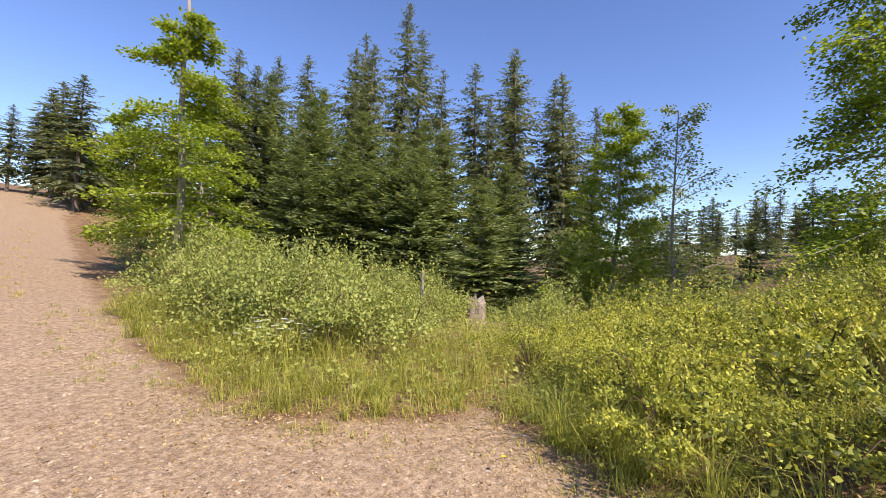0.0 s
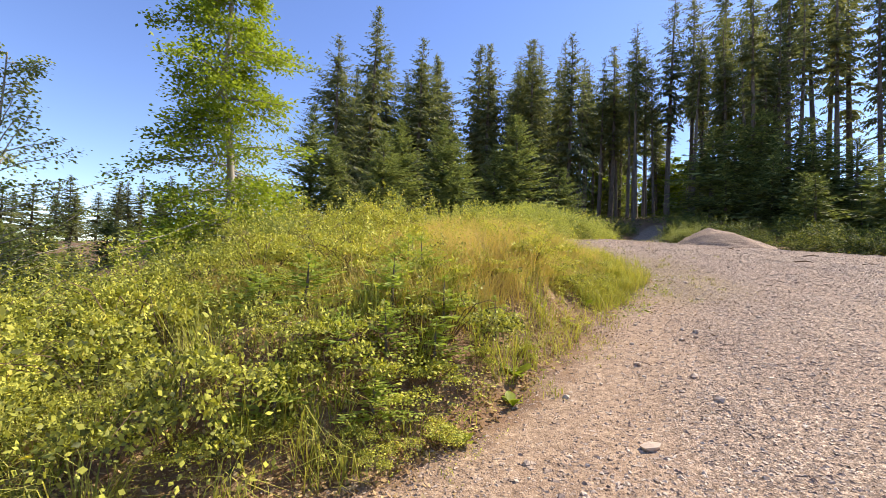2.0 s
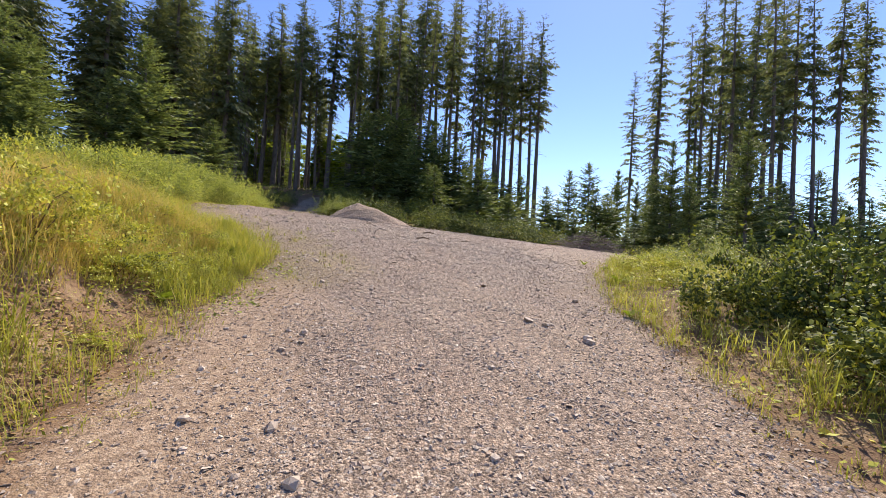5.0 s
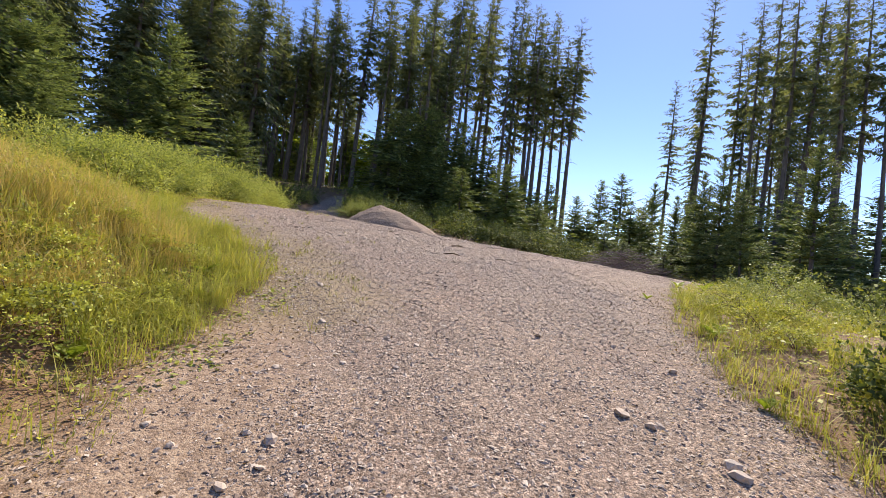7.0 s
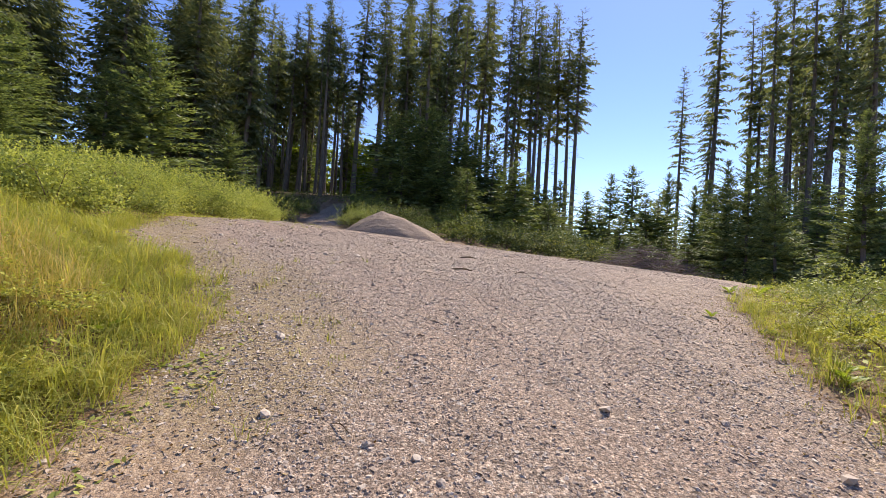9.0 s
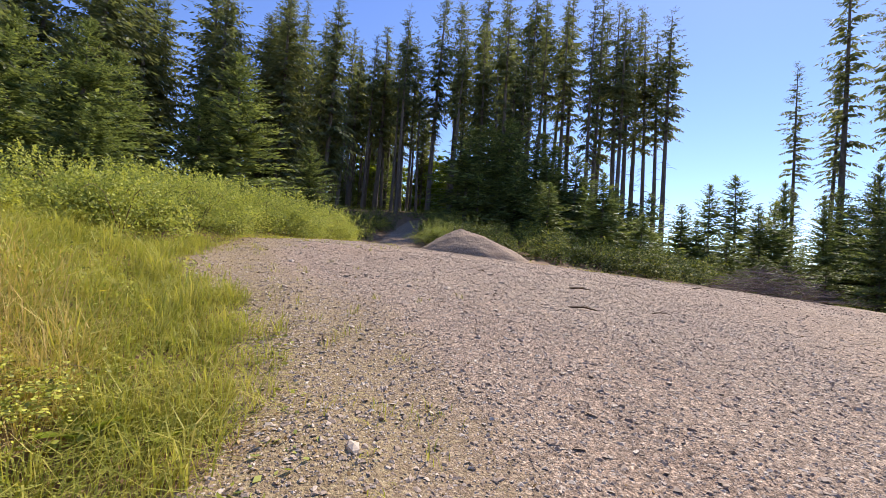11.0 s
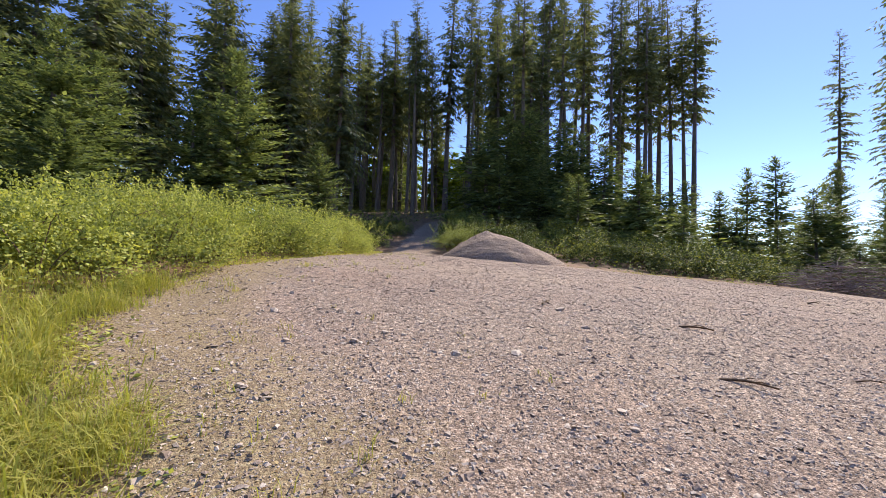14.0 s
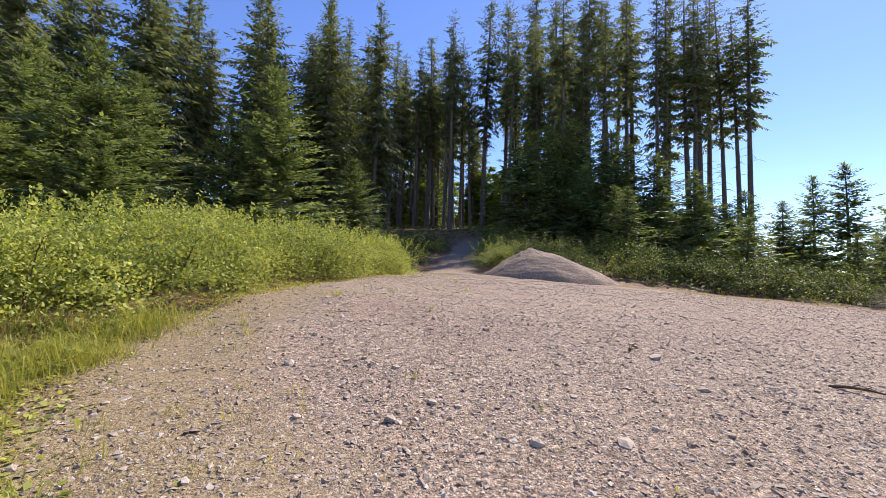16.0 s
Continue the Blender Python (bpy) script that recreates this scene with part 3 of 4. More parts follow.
plant(YOUNG, [(-19.4, -8.6, 8.2), (-21.0, -6.0, 9.0), (-17.6, -12.6, 7.0), (-22.6, -3.4, 8.0), (-20.4, -17.0, 11.0), (-24.0, -8.8, 10.5), (-22.0, -20.5, 11.0), (-25.0, -16.0, 12.0)], 55, 1.35, 0.1)


# broad-leaved trees
def leaf_tree(name, seed, height, low, reach, limbs, per_limb, leaf, mat, radius, flat, label, group, bare=0.0):
    """Trunk, limbs reaching out, and flat sprays of leaves along them."""
    rng = np.random.default_rng(seed)
    thing = new(name)
    zs = np.linspace(-0.5, height, 9)
    sway = np.cumsum(rng.normal(size=(9, 2)) * 0.012 * height, 0)
    trunk = np.column_stack([sway - sway[0], zs])
    wood_parts = [tube(trunk, radius * (1 - zs.clip(0) / height * 0.85) + 0.008, 7)]
    leaves = []
    for k in range(limbs):
        u = ((k + rng.random()) / limbs) ** 1.25
        z0 = low + (height * (1 - bare) - low) * u
        root = np.array([np.interp(z0, zs, trunk[:, 0]), np.interp(z0, zs, trunk[:, 1]), z0])
        az, ln = rng.random() * 6.28, reach * (1 - 0.76 * u ** 1.4) * (0.5 + 0.75 * rng.random())
        d = np.array([math.cos(az), math.sin(az), 0.0])
        s = np.linspace(0, 1, 6)
        line = root + d * (ln * s)[:, None] + np.array([0, 0, 1.0]) * (ln * ((0.55 - flat) * s - 0.25 * flat * s * s))[:, None] + np.cumsum(rng.normal(size=(6, 3)) * 0.03 * ln, 0) * s[:, None]
        wood_parts.append(tube(line, 0.22 * radius * (1 - 0.8 * s) + 0.004, 4))
        t = 0.06 + 0.98 * rng.random(per_limb) ** 0.85
        at = np.stack([np.interp(t, s, line[:, i]) for i in range(3)], 1)
        cross = np.array([-d[1], d[0], 0])
        fan = (rng.random(per_limb) * 2 - 1) * ln * 0.42 * (1.15 - t)
        at = at + cross * fan[:, None] + d * (np.abs(fan) * 0.5)[:, None] + rng.normal(size=at.shape) * [0.05 * reach, 0.05 * reach, 0.035 * reach]
        along = d + cross * np.sign(fan)[:, None] * 0.8 + rng.normal(size=at.shape) * 0.5 + [0, 0, -0.2]
        side = np.cross(along, np.array([0, 0, 1.0]) + rng.normal(size=at.shape) * (0.8 - 0.5 * flat))
        size = leaf * (0.7 + 0.6 * rng.random(per_limb))
        leaves.append(blades(at, along, side, size, size * 0.62))
    part("trunk", mesh_of("trunk", *joined(wood_parts), M_BARK_PALE, True), thing, "slender grey trunk with thin limbs")
    part("crown", mesh_of("crown", *joined(leaves), mat), thing)
    return tagged(thing, label, "tree", group)


def stand(thing, x, y, sink=0.05, turn=0.0, s=1.0):
    thing.matrix_basis = Matrix.LocRotScale((x, y, float(land(x, y)) - sink), Euler((0, 0, turn)), (s, s, s))
    return thing


stand(leaf_tree("beech_tree", 41, 10.5, 0.4, 2.9, 112, 440, 0.1, M_BEECH, 0.11, 0.6, "sunlit green beech with layered boughs on the bank", "broad-leaved trees"), -11.0, 6.7)
stand(leaf_tree("beech_tree", 42, 11.0, 1.7, 2.5, 52, 430, 0.115, M_BEECH, 0.13, 0.62, "slender beech with a bare grey top beside the road", "broad-leaved trees", 0.25), -10.0, -11.2)
stand(leaf_tree("birch_tree", 43, 7.2, 0.2, 2.2, 90, 330, 0.1, M_BEECH, 0.08, 0.2, "airy young birch with feathery light green twigs", "broad-leaved trees"), -15.4, 1.5)
stand(leaf_tree("birch_tree", 44, 6.6, 0.6, 2.1, 46, 130, 0.085, M_SHRUB, 0.05, 0.05, "thin young birch with sparse leaves", "broad-leaved trees"), -14.6, 3.0)
stand(leaf_tree("beech_tree", 45, 8.0, 0.5, 2.6, 40, 220, 0.18, M_BEECH, 0.14, 0.5, "leafy young beech above the shrubs", "broad-leaved trees"), -17.2, -18.0)
stand(leaf_tree("birch_tree", 46, 9.5, 1.0, 3.0, 30, 90, 0.26, M_SHRUB, 0.1, 0.1, "pale young birch in the clearing", "broad-leaved trees"), 31.5, 55.0)
stand(leaf_tree("beech_tree", 47, 7.5, 0.4, 3.8, 40, 190, 0.25, M_BEECH, 0.14, 0.3, "round leafy beech among dark firs", "broad-leaved trees"), -24.5, -32.0)


UNDER = [(leaf_tree("beech_tree", 141 + k, 9.0, 0.6, 3.4, 34, 110, 0.34, M_BEECH, 0.12, 0.4, "sunlit young beech behind the dark trunks", "beeches behind the wood"), 9.0) for k in range(2)]
plant(UNDER, wood(57, 34, -36, -3, 76, 96, 9, 14, lambda x, y: True), 58, 1.2, 0.15)


# bushes and brambles
def bush(name, seed, leaves, radius, height, leaf, mat, label, group, lumps=0.35, stems=6, skirt=0.12):
    """A bush: arching stems and leaves massed in uneven clumps."""
    rng = np.random.default_rng(seed)
    thing = new(name)
    centres = np.column_stack([rng.normal(size=(14, 2)) * radius * 0.45, rng.uniform(0.25, 0.8, 14) * height])
    centres[:, 2] *= 1 - 0.45 * np.clip(np.hypot(centres[:, 0], centres[:, 1]) / radius, 0, 1)
    pick = rng.integers(0, 14, leaves)
    d = unit(rng.normal(size=(leaves, 3)))
    d[:, 2] = np.abs(d[:, 2]) * 0.9 - 0.15
    r = (0.16 + 0.7 * lumps * rng.random(14))[pick] * rng.random(leaves) ** 0.35
    at = centres[pick] + d * r[:, None] * [radius * 1.05, radius * 1.05, height * 0.75]
    at[:, 2] = np.where(at[:, 2] < 0.02, rng.random(leaves) * 0.3 * height, at[:, 2])
    # skirt of leaves down to the ground
    low = rng.random(leaves) < skirt
    at[:, 2] = np.where(low, rng.random(leaves) * 0.55 * height, at[:, 2])
    at[:, :2] = np.where(low[:, None], unit(at[:, :2]) * (radius * (0.75 + 0.35 * rng.random((leaves, 1)))), at[:, :2])
    # shoots standing above the mass
    k = leaves // 9
    who = rng.integers(0, 18, k)
    foot = rng.normal(size=(18, 2)) * radius * 0.5
    tt = rng.random(k)
    lean = rng.normal(size=(18, 2)) * 0.25 * radius
    at[:k, :2] = foot[who] + lean[who] * tt[:, None] + rng.normal(size=(k, 2)) * 0.02
    at[:k, 2] = height * (0.6 + 0.55 * tt * (0.6 + 0.4 * rng.random(18)[who]))
    out = unit(at - [0, 0, 0.1 * height])
    along = out * 0.7 + rng.normal(size=at.shape) * 0.7
    side = np.cross(along, out * 0.8 + [0, 0, 0.8] + rng.normal(size=at.shape) * 0.55)
    size = leaf * (0.55 + 0.8 * rng.random(leaves))
    part("leaves", mesh_of("leaves", *blades(at, along, side, size, size * 0.66, np.array([0, 0, -0.12 * leaf]) * rng.random((leaves, 1))), mat), thing)
    rods = []
    for _ in range(stems):
        az, ln = rng.random() * 6.28, radius * rng.uniform(0.5, 1.1)
        s = np.linspace(0, 1, 5)
        top = height * rng.uniform(0.5, 0.85)
        rods.append(tube(np.stack([np.cos(az) * ln * s, np.sin(az) * ln * s, top * np.sin(s * 2.2) - 0.04], 1), 0.006 * (1.1 - s) * radius / 0.6 + 0.001, 3))
    tagged(part("cane", mesh_of("cane", *joined(rods), M_STEM), thing, "thin brown arching canes"), kind="stuff")
    return tagged(thing, label, "bush", group)


BRAMBLE = [(bush("bramble_bush", 50 + k, 3800, 0.6, 0.6, 0.03, M_BRAMBLE, "low tangled bramble bush with green and yellowing leaves", "brambles on the banks", 0.16), 0.6) for k in range(4)]
BANK = [(bush("bramble_bush", 150 + k, 6000, 0.85, 1.0, 0.033, M_BRAMBLE, "rank bramble bush with olive and yellowing leaves", "brambles on the banks", 0.18, 10), 1.0) for k in range(3)]
SHRUB = [(bush("leafy_shrub", 60 + k, 3600, 0.95, 1.4, 0.052, M_SHRUB, "dense light green roadside shrub", "shrubs by the road", 0.45), 1.4) for k in range(4)]
HEDGE = [(bush("bramble_thicket", 70 + k, 5200, 0.95, 1.15, 0.046, M_HEDGE, "waist-high leafy thicket beside the gravel lot", "hedge along the lot", 0.5, 4, 0.45), 1.15) for k in range(3)]
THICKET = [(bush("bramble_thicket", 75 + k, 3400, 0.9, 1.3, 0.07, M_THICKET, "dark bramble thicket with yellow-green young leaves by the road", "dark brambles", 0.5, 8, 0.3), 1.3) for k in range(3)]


def scatter(models, seed, count, x0, x1, y0, y1, h0, h1, gap, keep, thick=1.0):
    """Bushes strewn over a stretch of ground, at least gap apart."""
    rng, out = random.Random(seed), []
    for _ in range(count * 30):
        x, y = rng.uniform(x0, x1), rng.uniform(y0, y1)
        if len(out) < count and all((x - a) ** 2 + (y - b) ** 2 > gap * gap for a, b, _ in out):
            d = float(off_gravel(x, y))
            if keep(x, y, d):
                out.append((x, y, rng.uniform(h0, h1)))
    for k, (x, y, h) in enumerate(out):
        model, hm = models[rng.randrange(len(models))]
        s = h / hm
        w = thick * s ** 0.5 * rng.uniform(0.85, 1.15)
        m = Matrix.LocRotScale((x, y, float(land(x, y)) - 0.03), Euler((0, 0, rng.uniform(0, 6.28))), (w, w, s))
        if model.name in used:
            copy_thing(model, m @ Matrix.Diagonal((*(1 / v for v in model.scale), 1)))
        else:
            used.add(model.name)
            model.matrix_basis = m


# bank beside the road, from its foot to the top
scatter(BRAMBLE, 21, 44, -6.5, -1.8, 0.2, 8.0, 0.3, 0.85, 0.6, lambda x, y, d: d > 0.45)
scatter(BRAMBLE, 38, 10, -5.5, -1.6, -0.2, 8.0, 0.16, 0.3, 0.35, lambda x, y, d: 0.12 < d < 0.6, 0.75)
scatter(BANK, 22, 30, -10, -4.6, 0.5, 9, 0.7, 1.2, 0.85, lambda x, y, d: d > 0.6)
scatter(SHRUB, 23, 12, -11, -6.5, 1.5, 9, 0.8, 1.2, 1.1, lambda x, y, d: d > 2)
scatter(BRAMBLE, 24, 10, -9, -4.5, 8, 12.5, 0.4, 0.6, 0.8, lambda x, y, d: d > 1.5, 1.2)
scatter(BRAMBLE, 37, 20, -5.2, -1.8, 6.0, 9.6, 0.22, 0.42, 0.42, lambda x, y, d: d > 0.3, 1.0)
# hedge along the lot
scatter(HEDGE, 25, 34, -6.9, -5.6, 13.2, 27.0, 1.05, 1.25, 0.58, lambda x, y, d: d > 0.55)
scatter(HEDGE, 26, 24, -10.5, -6.8, 12.5, 27, 1.05, 1.4, 1.0, lambda x, y, d: d > 1.5, 1.15)
# valley side seen past the road's fork
scatter(SHRUB, 27, 26, -11, -5.2, -11.5, -2.6, 1.1, 1.8, 0.85, lambda x, y, d: d > 1.3)
scatter(SHRUB, 28, 16, -17, -9, -8, 1, 1.0, 1.6, 1.2, lambda x, y, d: d > 2.2 and abs(y + 1.6 - 0.18 * (x + 5)) > 0.9)
scatter(SHRUB, 29, 12, -15, -7, -22, -11, 1.2, 2.0, 1.2, lambda x, y, d: d > 1.6)
scatter(BANK, 30, 14, -8, -4.0, -0.6, 2.4, 0.5, 0.9, 0.6, lambda x, y, d: d > 0.5, 0.85)
# road's other side
scatter(THICKET, 31, 14, 4.2, 7.0, 3.6, 6.9, 0.95, 1.35, 0.6, lambda x, y, d: d > 1.0, 0.85)
scatter(BRAMBLE, 32, 14, 4.6, 9.5, 6.5, 16, 0.3, 0.55, 0.8, lambda x, y, d: d > 0.6, 1.2)
scatter(SHRUB, 33, 7, 8, 14, 9, 15, 0.7, 1.1, 1.2, lambda x, y, d: d > 1.2)
# foot of the wood round the gravel heap
scatter(SHRUB, 34, 7, -3.0, -1.6, 32, 35.5, 0.9, 1.4, 0.7, lambda x, y, d: d > 0.5)
# Dark leaves put the wood's shade into the colour round the heap.
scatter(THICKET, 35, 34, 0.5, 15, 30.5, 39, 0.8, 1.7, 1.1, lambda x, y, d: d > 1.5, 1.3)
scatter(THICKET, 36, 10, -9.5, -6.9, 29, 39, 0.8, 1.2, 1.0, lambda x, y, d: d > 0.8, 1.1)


# grass, in tufts
def grass(name, seed, spots, per, tall, lean, width, mat, label):
    """spots: rows of x, y, height."""
    rng = np.random.default_rng(seed)
    n = len(spots) * per
    who = np.repeat(np.arange(len(spots)), per)
    xy = spots[who, :2] + rng.normal(size=(n, 2)) * 0.05
    foot = np.column_stack([xy, land(xy[:, 0], xy[:, 1]) - 0.02])
    h = spots[who, 2] * tall * (0.5 + 0.7 * rng.random(n))
    az = rng.random(n) * 6.28
    out = np.column_stack([np.cos(az), np.sin(az), 0 * az])
    side = np.column_stack([-np.sin(az), np.cos(az), 0 * az]) * (width * (0.6 + 0.8 * rng.random(n)))[:, None]
    bend = (lean * (0.3 + rng.random(n)))[:, None]
    mid = foot + out * h[:, None] * bend * 0.3 + np.array([0, 0, 1.0]) * h[:, None] * 0.6
    tip = foot + out * h[:, None] * bend * 1.1 + np.array([0, 0, 1.0]) * (h * (1.05 - 0.4 * bend[:, 0]))[:, None]
    v = np.stack([foot - side, foot + side, mid - side * 0.8, mid + side * 0.8, tip - side * 0.1, tip + side * 0.1], 1).reshape(-1, 3)
    b = np.arange(n)[:, None] * 6
    f = np.concatenate([b + [0, 1, 3, 2], b + [2, 3, 5, 4]])
    return tagged(new(name, mesh_of(name, v, f, mat)), label, "grass", kind="stuff")


def strew(seed, count, x0, x1, y0, y1, chance):
    """Random places; chance(x, y, d) gives how likely one is kept there."""
    rng = np.random.default_rng(seed)
    x, y = rng.uniform(x0, x1, count * 3), rng.uniform(y0, y1, count * 3)
    d = off_gravel(x, y)
    keep = rng.random(count * 3) < chance(x, y, d)
    return np.column_stack([x, y])[keep][:count], d[keep][:count]


def patchy(x, y, scale=0.9, seed=0.0):
    return 0.5 + 0.5 * np.sin(scale * x * 2.1 + seed + 1.5 * np.sin(scale * y * 1.3 + seed)) * np.cos(scale * y * 1.7 - seed + np.sin(scale * x))


def rows(xy, h):
    return np.column_stack([xy, h])


rg = np.random.default_rng(5)
xy, d = strew(81, 4600, -10, 9, -9, 28, lambda x, y, d: np.where(d > -0.25, np.clip(np.exp(-d / 1.6), 0.08, 1), 0) * np.clip(patchy(x, y), 0.15, 1))
grass("green_grass", 82, rows(xy, (0.09 + 0.18 * np.clip(d, 0, 1)) * (0.5 + rg.random(len(xy)))), 12, 1.0, 1.15, 0.003, M_GRASS, "green and yellowing grass along the gravel's edge")
xy, d = strew(83, 2000, -6, -1.3, 7.6, 14.5, lambda x, y, d: np.where(d > -0.35, 0.9, 0) * np.clip(2.0 * patchy(x, y, 1.6) - 0.6, 0.06, 1))
grass("meadow_grass", 84, rows(xy, 0.27 * (0.4 + rg.random(len(xy)))), 14, 1.0, 1.2, 0.003, M_GRASS, "lush long grass below the bramble hedge")
xy, d = strew(85, 4600, -7.8, -1.9, 3.4, 10.5, lambda x, y, d: np.where((d > 0.75) & (x > -7.2 + 0.1 * y), 0.85, 0) * np.clip(patchy(x, y, 0.7, 2.0) + 0.45 * (y > 4.6), 0.08, 1) * (1 - 0.8 * ease(8, 10.5, y)))
grass("dry_grass", 86, rows(xy, 0.5 * (0.5 + 0.7 * rg.random(len(xy)))), 10, 1.0, 0.85, 0.0026, M_DRY, "tall straw-coloured grass on top of the bank")
xy, d = strew(87, 1900, -10, -3.0, -9, 1.0, lambda x, y, d: np.where(d > -0.9, np.clip(np.exp(-d / 1.8), 0.1, 1), 0) * np.where(d < 0.1, 0.25 * patchy(x, y, 2.0), 1))
grass("roadside_grass", 88, rows(xy, 0.4 * np.clip(0.22 + 0.6 * d, 0.2, 1) * (0.5 + rg.random(len(xy)))), 12, 1.0, 1.0, 0.0035, M_GRASS, "tall pale grass beside the forest road")
xy, d = strew(89, 1300, -1.8, 9, 2, 16, lambda x, y, d: np.where((d > -0.1) & (x > 1), np.clip(np.exp(-d / 2.2), 0.1, 1), 0))
grass("verge_grass", 90, rows(xy, 0.26 * (0.5 + rg.random(len(xy)))), 11, 1.0, 1.15, 0.003, M_GRASS, "yellow-green grass on the road's verge")
xy, d = strew(91, 160, -14, -3, -24, -4, lambda x, y, d: np.where(np.abs(d + 1.45) < 0.35, 1.0, 0))
grass("track_grass", 92, rows(xy, 0.12 * (0.5 + rg.random(len(xy)))), 14, 1.0, 0.8, 0.004, M_DRY, "thin dry grass between the road's wheel tracks")


xy, d = strew(93, 2600, -5.5, 3.5, 8.0, 26, lambda x, y, d: np.where((d > -3.0) & (d < 0) & (x < 1), np.exp(d * 0.9) * np.clip(patchy(x, y, 1.7) - 0.25, 0, 1), 0))
grass("sparse_grass", 94, rows(xy, 0.11 * (0.4 + rg.random(len(xy)))), 9, 1.0, 0.9, 0.003, M_GRASS, "thin yellowing grass creeping onto the gravel")


xy, d = strew(95, 1300, -6.5, -1.4, -0.4, 13, lambda x, y, d: np.where(d > 0.05, (0.3 + 0.7 * patchy(x, y, 1.1, 1.0)) * np.exp(-d / 2.5), 0) * np.where((d < 0.9) & (y > 1.2) & (y < 4.6), 0.3, 1))
grass("bank_grass", 96, rows(xy, 0.3 * (0.4 + rg.random(len(xy)))), 11, 1.0, 0.9, 0.0028, M_GRASS, "long pale grass growing through the brambles")


rt = np.random.default_rng(63)
for seed, count, box, tall, words in ((64, 150, (-6.5, -1.6, 0.0, 9.0), 0.5, "loose tufts of long grass among the brambles"), (65, 90, (-5.6, -1.2, 7.5, 13.5), 0.4, "bright tufts of long grass on the lot's edge"), (66, 110, (-9.0, -3.4, -8.0, 0.8), 0.32, "pale tufts of grass at the fork of the road"), (67, 90, (2.8, 8.0, 3.0, 13.0), 0.4, "yellow-green grass tufts on the verge")):
    xy, d = strew(seed, count, *box, lambda x, y, d: np.where(d > 0.05, np.exp(-d / 2.0), 0))
    grass("grass_tuft", seed, rows(xy, tall * (0.5 + 0.8 * rt.random(len(xy)))), 34, 1.0, 1.0, 0.0038, M_GRASS, words)


# low plants that hide the soil
def ground_cover(name, seed, count, x0, x1, y0, y1, chance, leaf, tall, mat, label):
    rng = np.random.default_rng(seed)
    xy, d = strew(seed, count, x0, x1, y0, y1, chance)
    n = len(xy)
    at = np.column_stack([xy, land(xy[:, 0], xy[:, 1]) + tall * rng.random(n) ** 1.5 * (0.3 + 0.7 * patchy(xy[:, 0], xy[:, 1], 2.3)) * np.clip(d + 0.3, 0.1, 1)])
    a = rng.normal(size=(n, 3)) * [1, 1, 0.45]
    size = leaf * (0.5 + 0.9 * rng.random(n))
    v, f = blades(at, a, np.cross(a, [0, 0, 1.0] + rng.normal(size=(n, 3)) * 0.45), size, size * 0.55)
    return tagged(new(name, mesh_of(name, v, f, mat)), label, "plants", kind="stuff")


def bare(x, y, d):
    """Where the lower bank is open soil."""
    return (d < 0.95) & (y > 1.2) & (y < 4.6) & (x < 0)


ground_cover("low_plants", 101, 50000, -8, -1.2, -0.5, 13, lambda x, y, d: np.where(d > -0.05, np.clip(0.45 + d, 0.1, 1), 0) * np.where(bare(x, y, d), 0.3, 1), 0.027, 0.26, M_BRAMBLE, "low leafy plants covering the bank")
ground_cover("low_plants", 102, 44000, -16, -4, -12, 2, lambda x, y, d: np.where(d > 0.2, 0.9, 0), 0.06, 0.4, M_SHRUB, "low leafy plants on the valley side")
ground_cover("low_plants", 103, 18000, 2.6, 14, 1, 20, lambda x, y, d: np.where(d > 0.1, 0.9, 0), 0.06, 0.3, M_BRAMBLE, "low leafy plants on the verge")
ground_cover("low_plants", 104, 14000, -9, -3, 10, 30, lambda x, y, d: np.where(d > -0.1, 0.9, 0), 0.06, 0.25, M_BRAMBLE, "low leafy plants below the hedge")
ground_cover("low_plants", 116, 16000, -6.6, -1.6, 9.5, 27.5, lambda x, y, d: np.where((d > -0.25) & (d < 0.9), np.clip(0.9 - d, 0.2, 1), 0), 0.04, 0.22, M_GRASS, "yellow-green weeds at the foot of the hedge")
ground_cover("low_plants", 118, 13000, -6.0, -0.5, 6.8, 14, lambda x, y, d: np.where((d > -0.45) & (d < 1.6), np.clip(0.75 + 0.6 * d, 0.05, 1) * np.clip(1.6 * patchy(x, y, 2.6, 1.0) - 0.4, 0, 1), 0), 0.048, 0.2, M_HEDGE, "leafy green weeds on the lot's edge")
# Dark leaf colour stands in for tree shade on this floor.
ground_cover("forest_undergrowth", 105, 40000, -26, 26, 30, 66, lambda x, y, d: np.where(d > 0.6, 0.9, 0), 0.16, 0.6, M_THICKET, "undergrowth on the forest floor, tree shade put into its dark leaves")
ground_cover("clearing_undergrowth", 106, 46000, 9, 40, 12, 50, lambda x, y, d: np.where((d > 0.8) & (np.hypot(x - 15.0, y - 29.4) > 4.2), 0.9, 0), 0.11, 0.8, M_SHRUB, "young growth in the clearing")
ground_cover("valley_undergrowth", 107, 34000, -44, -12, -30, 16, lambda x, y, d: np.where(d > 0.8, 0.9, 0), 0.13, 0.9, M_SHRUB, "young growth on the valley slope")


M_LITTER = leafy("fallen_leaves", [(0.15, (0.12, 0.065, 0.03)), (0.5, (0.34, 0.22, 0.1)), (0.85, (0.62, 0.48, 0.25))], 0.1, 0.75, 2.0, 0.1)
ground_cover("leaf_litter", 108, 16000, -5.5, -0.6, -4.0, 2.6, lambda x, y, d: np.where(d < 0.5, np.clip(np.exp(d * 1.3), 0, 1), 0), 0.028, 0.03, M_LITTER, "dry brown leaves and bits of bark")
